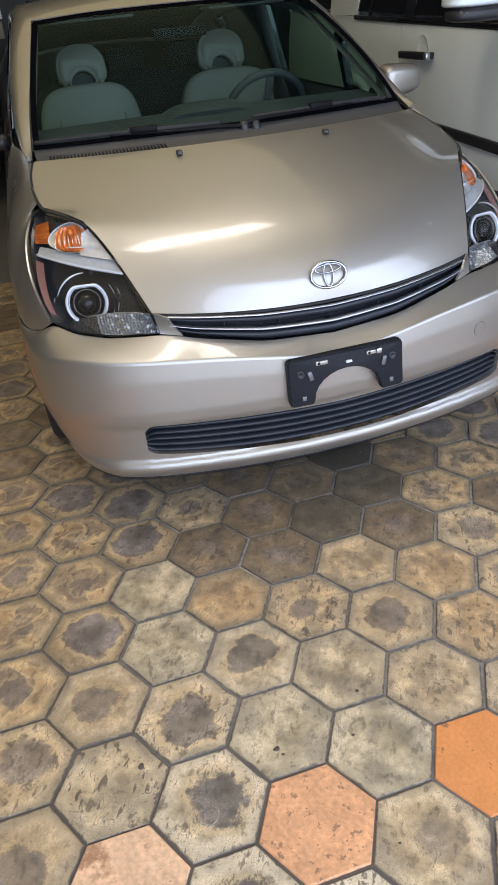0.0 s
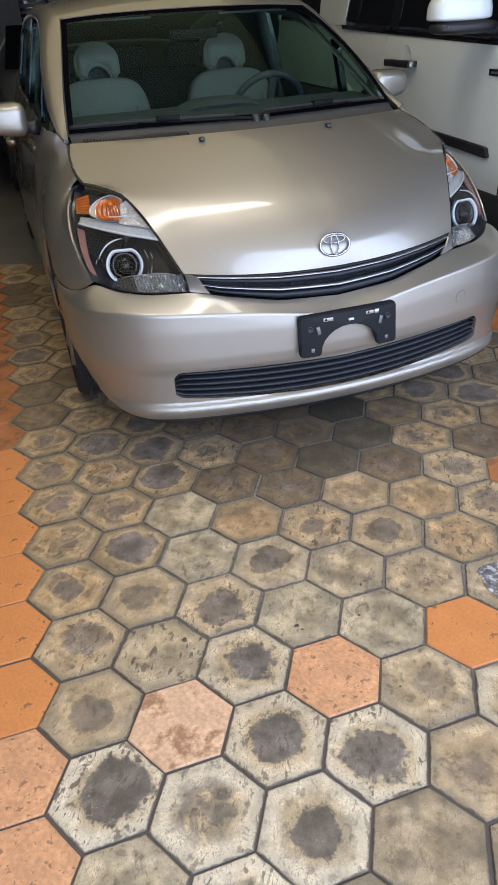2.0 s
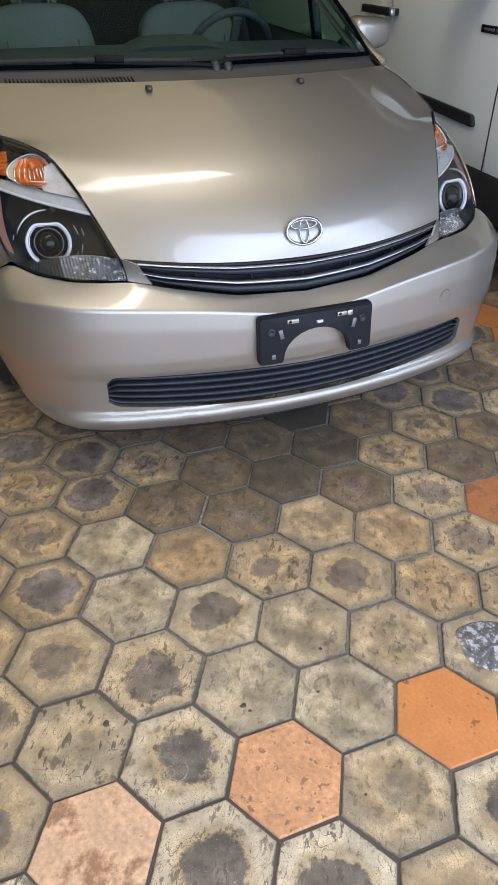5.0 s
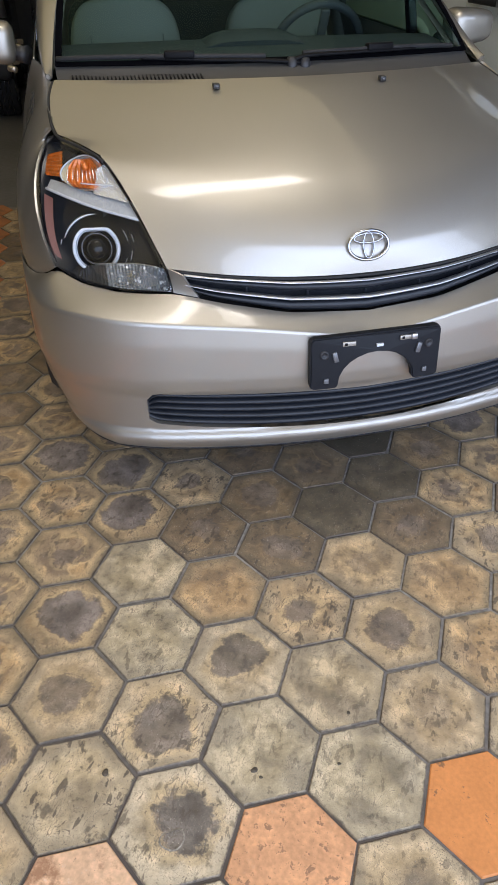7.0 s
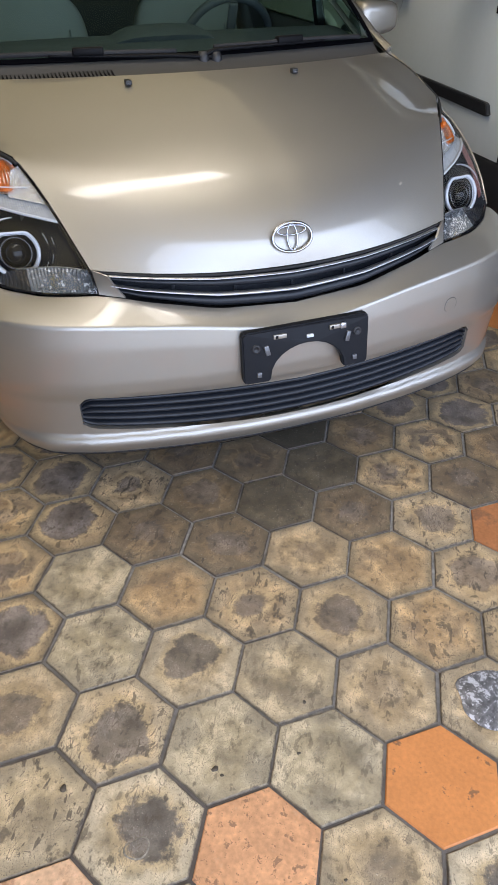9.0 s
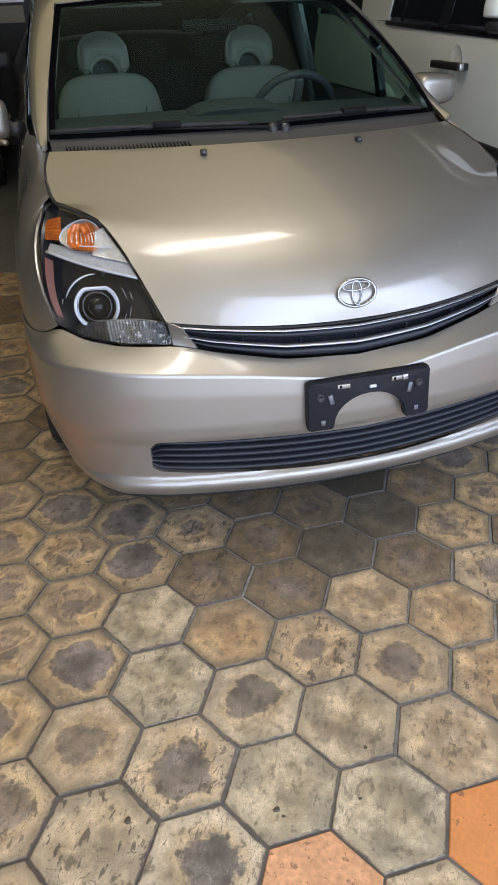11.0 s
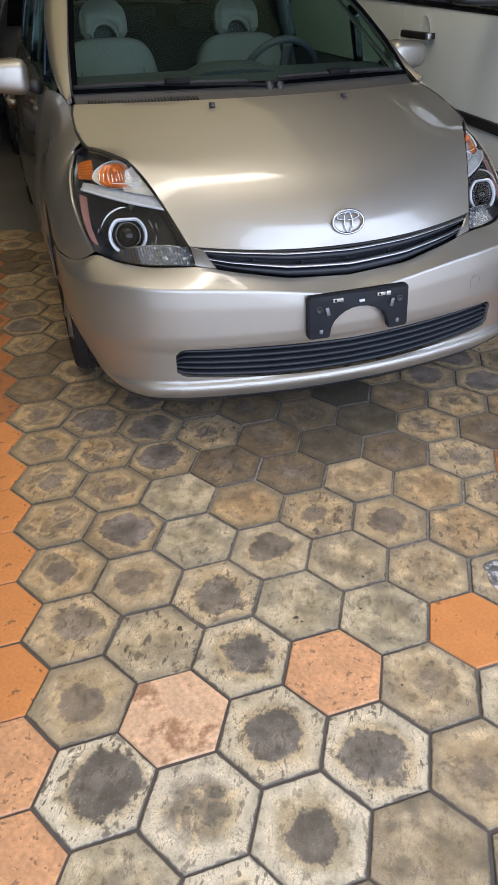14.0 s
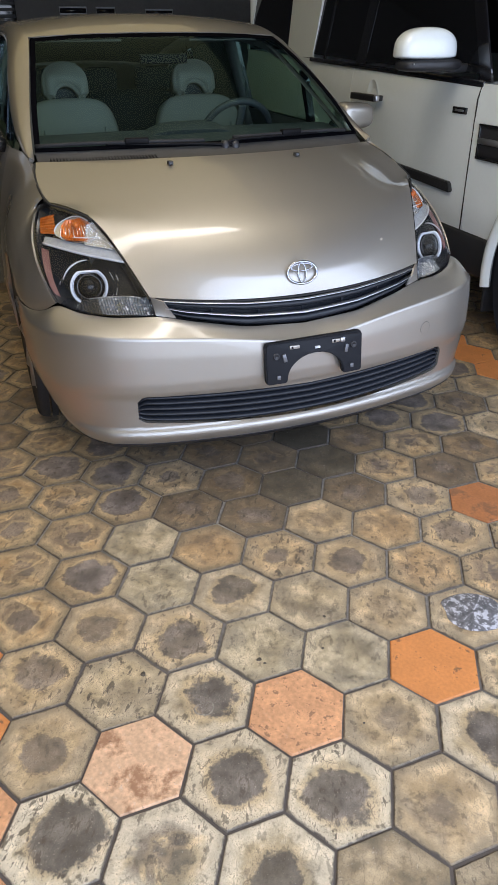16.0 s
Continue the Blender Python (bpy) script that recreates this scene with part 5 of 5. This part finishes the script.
def tile_material(name, single):
    """Worn cement tile. Its look comes from three attributes of the mesh: spot (place in the tile), core (size, offset, depth of the dark middle) and tone (tan, pale rim, dark, patchy)."""
    m = bpy.data.materials.new(name)
    m.use_nodes = True
    nt = m.node_tree
    N, L = nt.nodes.new, nt.links.new
    p = nt.nodes["Principled BSDF"]
    info, geo = N("ShaderNodeObjectInfo"), N("ShaderNodeNewGeometry")

    def attribute(key):
        n = N("ShaderNodeAttribute")
        n.attribute_name = key
        return n

    def calc(op, a, b=None, c=None):
        n = N("ShaderNodeMath")
        n.operation = op
        for s, v in zip(n.inputs, (a, b, c)):
            if v is None:
                continue
            if isinstance(v, (int, float)):
                s.default_value = v
            else:
                L(v, s)
        return n.outputs[0]

    dice = info.outputs["Random"] if single else geo.outputs["Random Per Island"]
    wear = calc("FRACT", calc("MULTIPLY_ADD", dice, 29.24, 1.48))
    shift = N("ShaderNodeVectorMath")
    shift.operation = "ADD"
    L(geo.outputs["Position"], shift.inputs[0])
    cv = N("ShaderNodeCombineXYZ")
    L(calc("MULTIPLY", dice, 37.0), cv.inputs[2])
    L(cv.outputs[0], shift.inputs[1])

    def noise_at(scale, detail=4, rough=0.55, stretch=None, bend=0.0):
        n = N("ShaderNodeTexNoise")
        for k, x in zip(("Scale", "Detail", "Roughness", "Distortion"), (scale, detail, rough, bend)):
            n.inputs[k].default_value = x
        src = shift.outputs[0]
        if stretch:
            mp = N("ShaderNodeMapping")
            mp.inputs["Scale"].default_value = stretch
            mp.inputs["Rotation"].default_value = (0, 0, 0.5)
            L(src, mp.inputs["Vector"])
            src = mp.outputs[0]
        L(src, n.inputs["Vector"])
        return n.outputs[0]

    def span(v, a, b, c=0.0, d=1.0):
        n = N("ShaderNodeMapRange")
        n.interpolation_type = "SMOOTHSTEP"
        L(v, n.inputs["Value"])
        for k, x in zip(("From Min", "From Max", "To Min", "To Max"), (a, b, c, d)):
            n.inputs[k].default_value = x
        return n.outputs[0]

    def mix(f, a, b):
        n = N("ShaderNodeMix")
        n.data_type = "RGBA"
        for s, v in ((n.inputs["Factor"], f), (n.inputs["A"], a), (n.inputs["B"], b)):
            if isinstance(v, (int, float)):
                s.default_value = v
            elif isinstance(v, tuple):
                s.default_value = (*v, 1)
            else:
                L(v, s)
        return n.outputs["Result"]

    def times(*some):
        out = some[0]
        for x in some[1:]:
            out = calc("MULTIPLY", out, x)
        return out

    def apart(socket):
        n = N("ShaderNodeSeparateColor")
        L(socket, n.inputs[0])
        return n.outputs[0], n.outputs[1], n.outputs[2]

    spot, core_at, tone_at = attribute("spot"), attribute("core"), attribute("tone")
    x, y, _ = apart(spot.outputs["Color"])
    size, ox, oy = apart(core_at.outputs["Color"])
    deep = core_at.outputs["Alpha"]
    tan, rim, dark = apart(tone_at.outputs["Color"])
    patchy = tone_at.outputs["Alpha"]
    big, mid, fine = noise_at(12, 3), noise_at(34, 7, 0.66), noise_at(190, 5, 0.7)
    soft, speck, cloud = noise_at(17, 7, 0.62), noise_at(380, 3, 0.65), noise_at(9, 3, 0.45, None, 0.7)
    streak = noise_at(60, 5, 0.6, (1.0, 0.45, 1.0))
    hair = noise_at(21, 2, 0.4, (2.0, 0.7, 1.0), 1.5)

    # how far from the middle, as a hexagon and as a circle
    a, b = calc("MULTIPLY", x, 0.5), calc("MULTIPLY", y, 0.866)
    hexa = calc("MAXIMUM", calc("ABSOLUTE", x), calc("MAXIMUM", calc("ABSOLUTE", calc("ADD", a, b)), calc("ABSOLUTE", calc("SUBTRACT", a, b))))
    dx, dy = calc("SUBTRACT", x, ox), calc("SUBTRACT", y, oy)
    rad = calc("SQRT", calc("ADD", calc("MULTIPLY", dx, dx), calc("MULTIPLY", dy, dy)))
    rough_by = calc("ADD", times(calc("SUBTRACT", big, 0.5), 0.085), times(calc("SUBTRACT", mid, 0.5), 0.050))
    grit = times(calc("SUBTRACT", fine, 0.5), 0.026)

    # body: olive cement to tan, cloudy, darker where soaked
    body = mix(tan, (0.41, 0.335, 0.20), (0.44, 0.280, 0.130))
    body = mix(times(span(soft, 0.42, 0.66), 0.75), body, mix(tan, (0.60, 0.50, 0.325), (0.66, 0.44, 0.205)))
    body = mix(times(span(big, 0.46, 0.62), 0.65), body, mix(tan, (0.185, 0.158, 0.108), (0.185, 0.130, 0.082)))
    # worn-through patches with sharp shores
    body = mix(times(patchy, span(cloud, 0.47, 0.52), 0.85), body, (0.175, 0.143, 0.112))
    body = mix(times(patchy, span(cloud, 0.42, 0.46), span(cloud, 0.50, 0.47), 0.75), body, (0.68, 0.50, 0.27))
    # pale rim
    ring = span(calc("ADD", calc("ADD", hexa, calc("MULTIPLY", rough_by, 0.55)), grit), 0.050, 0.096)
    body = mix(times(ring, rim, span(streak, 0.25, 0.55, 0.55, 1.0)), body, mix(tan, (0.75, 0.655, 0.475), (0.64, 0.465, 0.25)))
    # tan tiles are soaked olive brown along their outer edge
    body = mix(times(span(calc("ADD", calc("ADD", hexa, calc("MULTIPLY", rough_by, 0.45)), grit), 0.078, 0.100), calc("MULTIPLY_ADD", tan, 0.55, 0.24)), body, (0.205, 0.165, 0.100))
    body = mix(dark, body, mix(tan, (0.052, 0.054, 0.042), (0.092, 0.064, 0.040)))
    # dark worn middle with a stippled shore and a brown fringe
    gap = calc("SUBTRACT", calc("ADD", calc("ADD", rad, rough_by), grit), size)
    col = mix(times(deep, 0.55, span(gap, 0.030, 0.004), span(soft, 0.36, 0.60)), body, (0.235, 0.165, 0.095))
    col = mix(times(deep, calc("MULTIPLY_ADD", tan, 0.55, 0.25), span(dark, 0.15, 0.60, 1.0, 0.1), span(gap, 0.000, 0.006), span(gap, 0.024, 0.010)), col, (0.66, 0.50, 0.265))
    col = mix(times(deep, span(gap, 0.006, -0.006)), col, mix(span(soft, 0.35, 0.7), mix(tan, (0.078, 0.066, 0.054), (0.125, 0.112, 0.105)), mix(tan, (0.155, 0.136, 0.112), (0.250, 0.222, 0.205))))
    # blotches of dirt, hair scratches, chips and specks
    col = mix(times(span(mid, 0.43, 0.36), calc("MULTIPLY_ADD", wear, 0.55, 0.20)), col, (0.105, 0.083, 0.058))
    col = mix(times(span(calc("ABSOLUTE", calc("SUBTRACT", hair, 0.5)), 0.018, 0.007), span(soft, 0.48, 0.56), calc("MULTIPLY_ADD", wear, 0.6, 0.25)), col, (0.085, 0.065, 0.045))
    col = mix(times(span(streak, 0.60, 0.62), calc("MULTIPLY_ADD", wear, 0.6, 0.28)), col, (0.085, 0.066, 0.046))
    col = mix(times(span(fine, 0.58, 0.605), calc("MULTIPLY_ADD", wear, 0.45, 0.22)), col, (0.085, 0.068, 0.050))
    col = mix(times(span(speck, 0.57, 0.60), span(soft, 0.44, 0.54), 0.55), col, (0.075, 0.058, 0.040))
    col = mix(times(span(fine, 0.385, 0.345), 0.45), col, (0.66, 0.59, 0.46))
    tone = N("ShaderNodeMix")
    tone.data_type, tone.blend_type = "RGBA", "MULTIPLY"
    tone.inputs["Factor"].default_value = 1.0
    L(col, tone.inputs["A"])
    L(calc("ADD", span(soft, 0.30, 0.70, 0.76, 1.26), calc("ADD", span(fine, 0.3, 0.7, -0.16, 0.16), times(calc("SUBTRACT", wear, 0.5), 0.16))), tone.inputs["B"])
    col = tone.outputs["Result"]
    # dirt that creeps in from the joint
    col = mix(times(span(calc("ADD", hexa, times(calc("SUBTRACT", mid, 0.5), 0.020)), 0.1000, 0.1055), 0.85), col, (0.070, 0.056, 0.045))
    warm = N("ShaderNodeMix")
    warm.data_type, warm.blend_type = "RGBA", "MULTIPLY"
    warm.inputs["Factor"].default_value = 1.0
    warm.inputs["B"].default_value = (1.025, 1.0, 1.0, 1)
    L(col, warm.inputs["A"])
    L(warm.outputs["Result"], p.inputs["Base Color"])
    L(span(mid, 0.3, 0.7, 0.34, 0.60), p.inputs["Roughness"])
    p.inputs["Specular IOR Level"].default_value = 0.45
    bump = N("ShaderNodeBump")
    bump.inputs["Strength"].default_value, bump.inputs["Distance"].default_value = 0.45, 0.003
    L(calc("ADD", mid, times(fine, 0.6)), bump.inputs["Height"])
    L(bump.outputs[0], p.inputs["Normal"])
    return m


TILE_MAT, TILE_FAR = tile_material("hexagon_tile", True), tile_material("hexagon_tile_far", False)
DIRT = (0.10, 0.065, 0.045)
TILE_ORANGE = material("orange_tile", (0.61, 0.235, 0.07), 0.5, grain=(14, 0.10, 120, 0.10), bump=0.35, bump_scale=90, scuff_glint=((26, 0.60, 0.64, 0.7, DIRT), (90, 0.64, 0.70, 0.5, DIRT)))
# dirty orange tile, darkened: weaker light farther off is put into the colour
TILE_ORANGE_DIM = material("dim_orange_tile", (0.42, 0.165, 0.06), 0.55, grain=(10, 0.25, 120, 0.15), bump=0.35, bump_scale=90, scuff_glint=((9, 0.50, 0.62, 0.6, DIRT), (60, 0.60, 0.68, 0.5, DIRT)))
TILE_TERRA = material("pale_terracotta_tile", (0.61, 0.31, 0.150), 0.55, grain=(16, 0.22, 90, 0.22), bump=0.45, bump_scale=80, scuff_glint=((42, 0.57, 0.61, 0.75, (0.20, 0.105, 0.06)), (20, 0.42, 0.30, 0.4, (0.64, 0.43, 0.27)), (110, 0.60, 0.68, 0.6, DIRT)))
TILE_PINK = material("rose_terracotta_tile", (0.67, 0.42, 0.25), 0.58, grain=(11, 0.28, 90, 0.2), bump=0.45, bump_scale=80, scuff_glint=((9, 0.50, 0.62, 0.85, (0.27, 0.125, 0.06)), (34, 0.42, 0.34, 0.5, (0.70, 0.55, 0.42)), (110, 0.61, 0.68, 0.6, DIRT)))


def layers(bm):
    v = bm.verts.layers
    return v.float_vector.new("spot"), v.float_color.new("core"), v.float_color.new("tone")


def hexagon(bm, keys, core=(0, 0, 0, 0), tone=(0, 0, 0, 0), cx=0.0, cy=0.0, lift=0.0, r=TILE / 3**0.5 - 0.0024):
    """One tile: flat top, chamfered edge, skirt."""
    rings = []
    for rr, z in ((r - 0.0035, lift), (r - 0.001, lift - 0.0022), (r, lift - 0.009)):
        rings.append([bm.verts.new((cx + rr * math.sin(math.pi / 3 * k), cy + rr * math.cos(math.pi / 3 * k), z)) for k in range(6)])
    mid = bm.verts.new((cx, cy, lift))
    for ring in rings + [[mid]]:
        for v in ring:
            v[keys[0]] = Vector((v.co.x - cx, v.co.y - cy, 0.0))
            v[keys[1]], v[keys[2]] = core, tone
    for k in range(6):
        j = (k + 1) % 6
        bm.faces.new((mid, rings[0][j], rings[0][k]))
        bm.faces.new((rings[0][k], rings[0][j], rings[1][j], rings[1][k]))
        bm.faces.new((rings[1][k], rings[1][j], rings[2][j], rings[2][k]))


def tile_mesh(mat, core=(0, 0, 0, 0), tone=(0, 0, 0, 0)):
    bm = bmesh.new()
    hexagon(bm, layers(bm), core, tone)
    me = bpy.data.meshes.new("tile")
    bm.to_mesh(me)
    bm.free()
    me.materials.append(mat)
    return me


# "old" is the orange tile in its dimmed colour
MESHES = {k: tile_mesh(m) for k, m in (("orange", TILE_ORANGE), ("terra", TILE_TERRA), ("rose", TILE_PINK), ("old", TILE_ORANGE_DIM))}
rng = random.Random(5)
# looks of the cement tiles: core size and depth; tan, pale rim, dark, patchy
LOOKS = {
    "D": (0.074, 0.95, 0.05, 0.95, 0.0, 0.0),        # broad dark middle, cream rim
    "C": (0.054, 0.98, 0.15, 0.80, 0.0, 0.0),        # dark middle on olive
    "G": (0.056, 0.62, 0.60, 0.55, 0.05, 0.15),      # grey middle in a tan ring
    "H": (0.056, 0.80, 0.35, 0.50, 0.0, 0.10),       # faded middle in a tan ring
    "S": (0.044, 0.55, 0.00, 1.00, 0.0, 0.75),       # scuffed cream
    "E": (0.050, 0.92, 0.05, 0.95, 0.0, 0.0),        # small dark middle, cream rim
    "Q": (0.000, 0.00, 0.30, 0.10, 0.30, 0.15),      # dull olive
    "P": (0.000, 0.00, 0.12, 0.22, 0.0, 0.05),       # plain olive
    "T": (0.040, 0.28, 0.50, 0.35, 0.0, 0.10),       # olive and tan
    "Y": (0.036, 0.40, 1.00, 0.80, 0.12, 0.85),      # yellow tan, patchy
    "c": (0.036, 0.66, 0.75, 0.40, 0.08, 0.10),      # small dark middle on tan
    "A": (0.000, 0.00, 0.90, 0.30, 0.00, 0.10),      # bright tan
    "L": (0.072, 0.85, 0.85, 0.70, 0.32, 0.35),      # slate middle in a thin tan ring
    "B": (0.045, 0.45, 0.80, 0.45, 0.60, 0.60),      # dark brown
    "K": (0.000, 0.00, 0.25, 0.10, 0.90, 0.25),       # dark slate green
}
# the tiles by rows: first column, then one letter a tile (o dimmed orange, t terracotta, r rose, * bright orange)
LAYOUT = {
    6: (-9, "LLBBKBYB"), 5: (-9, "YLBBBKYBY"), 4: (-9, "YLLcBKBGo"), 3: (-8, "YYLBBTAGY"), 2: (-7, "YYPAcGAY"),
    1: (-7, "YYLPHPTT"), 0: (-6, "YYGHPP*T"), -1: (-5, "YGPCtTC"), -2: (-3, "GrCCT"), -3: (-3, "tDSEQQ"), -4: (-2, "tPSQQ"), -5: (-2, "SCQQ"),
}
NAMED = {"o": "old", "t": "terra", "r": "rose", "*": "orange"}
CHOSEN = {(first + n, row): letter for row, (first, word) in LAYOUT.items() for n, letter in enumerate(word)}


def look_of(letter):
    size, deep, tan, rim, dark, patchy = LOOKS[letter]
    core = (size * rng.uniform(0.9, 1.12), rng.uniform(-0.012, 0.012), rng.uniform(-0.010, 0.012), deep * rng.uniform(0.85, 1.0))
    return core, (min(1.0, max(0.0, tan + rng.uniform(-0.12, 0.12))), rim, dark * rng.uniform(0.85, 1.1), patchy)


far = {"plain": bmesh.new(), "orange": bmesh.new()}
far_keys = {k: layers(b) for k, b in far.items()}
near_count = 0
for j in range(-28, 58):
    for i in range(-60, 50):
        x, y = i * TILE + j * TILE / 2, j * TILE * 3**0.5 / 2
        if not (-6.2 < x < 7.2 and -5.0 < y < 10.7):
            continue
        if x < -1.0 and y > 2.9:                      # bare concrete begins here
            continue
        stripe = (i + j) % 13 == 7 or (i == j and -2 <= i <= 3)
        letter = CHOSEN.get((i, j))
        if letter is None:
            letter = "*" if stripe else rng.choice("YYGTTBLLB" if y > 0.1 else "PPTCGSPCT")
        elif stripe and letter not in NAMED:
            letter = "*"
        lift = rng.uniform(-0.0012, 0.0008)
        if abs(x + 0.35) < 1.35 and -0.95 < y < 3.0 and near_count < 300:
            near_count += 1
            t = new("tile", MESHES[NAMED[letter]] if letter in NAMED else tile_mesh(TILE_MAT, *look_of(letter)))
            t.parent = floor
            t.location = (x + rng.uniform(-0.0015, 0.0015), y + rng.uniform(-0.0015, 0.0015), lift)
            t.rotation_euler = (rng.uniform(-0.004, 0.004), rng.uniform(-0.004, 0.004), rng.uniform(-0.010, 0.010))
        else:
            k = "orange" if letter in NAMED else "plain"
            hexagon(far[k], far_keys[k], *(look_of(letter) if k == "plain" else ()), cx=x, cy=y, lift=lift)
for k, mat in (("plain", TILE_FAR), ("orange", TILE_ORANGE_DIM)):
    tagged(part("outer_tiles", far[k], mat, floor, smooth=False), "hexagonal tiles farther off", kind="stuff")

DARK_CONCRETE = material("dark_concrete", (0.16, 0.156, 0.155), 0.6, grain=(1.6, 0.2, 30, 0.12), bump=0.3, bump_scale=60)
tagged(part("floor_concrete", box(-6.45, -1.0, 2.90, 10.95, -0.0058, -0.002), DARK_CONCRETE, smooth=False), "smooth dark concrete floor behind the tiles", "floor", kind="structure")

# a tile mended with a rough silvery patch
bm = bmesh.new()
ring = [bm.verts.new((0.080 * (1 + 0.07 * math.sin(3 * a) + 0.05 * math.sin(7 * a + 1)) * math.cos(a), 0.078 * (1 + 0.08 * math.sin(2 * a + 1)) * math.sin(a), 0.0)) for a in [2 * math.pi * k / 40 for k in range(40)]]
inner = [bm.verts.new((v.co.x * 0.9, v.co.y * 0.9, 0.003)) for v in ring]
for k in range(40):
    bm.faces.new((ring[k], ring[(k + 1) % 40], inner[(k + 1) % 40], inner[k]))
bm.faces.new(inner)
PATCH = material("silvery_patch", (0.17, 0.165, 0.17), 0.4, 0.2, grain=(45, 0.5, 160, 0.4), bump=1.0, bump_scale=70, scuff_glint=((48, 0.53, 0.58, 0.85, (0.66, 0.66, 0.70)), (120, 0.56, 0.62, 0.7, (0.75, 0.75, 0.78))))
patch = part("floor_patch", bm, PATCH, floor, "rough silvery grey repair patch on one tile")
patch.location = (TILE / 2 + 0.012, TILE * 3**0.5 / 2 + 0.014, 0.0012)


# marks on single tiles: drops of dried cement and tar, and the print of a can
def blot(col, row, dx, dy, size, mat, name, label, hole=0.0):
    bm = bmesh.new()
    n = 28
    wob = [1 + 0.14 * math.sin(2 * a + dx * 90) + 0.09 * math.sin(3 * a + dy * 70) for a in [2 * math.pi * k / n for k in range(n)]]
    out = [bm.verts.new((size * w * math.cos(2 * math.pi * k / n), size * w * math.sin(2 * math.pi * k / n), 0.0)) for k, w in enumerate(wob)]
    ins = [bm.verts.new((v.co.x * max(hole, 0.86), v.co.y * max(hole, 0.86), 0.0008)) for v in out]
    for k in range(n):
        bm.faces.new((out[k], out[(k + 1) % n], ins[(k + 1) % n], ins[k]))
    if not hole:
        bm.faces.new(ins)
    ob = part(name, bm, mat, floor, label)
    ob.location = ((col + row / 2) * TILE + dx, row * TILE * 3**0.5 / 2 + dy, 0.0012)


TAR = material("tar_drop", (0.085, 0.068, 0.050), 0.5, grain=(40, 0.4, 200, 0.3), bump=0.5, bump_scale=200)
PRINT = material("cement_print", (0.27, 0.235, 0.185), 0.6, grain=(60, 0.5, 220, 0.4), bump=0.6, bump_scale=160)
blot(-2, -1, 0.004, -0.030, 0.021, PRINT, "can_print", "pale round print of a can", 0.72)
for col, row, dx, dy, size in ((-2, 1, 0.045, -0.062, 0.006), (-3, -1, 0.048, 0.048, 0.010), (-2, 0, 0.0, -0.050, 0.009), (-2, 0, 0.016, -0.060, 0.005), (-1, 0, -0.060, 0.010, 0.005), (0, -1, -0.060, -0.015, 0.004)):
    blot(col, row, dx, dy, size * 0.7, TAR, "tar_drop", "dark dried drop")
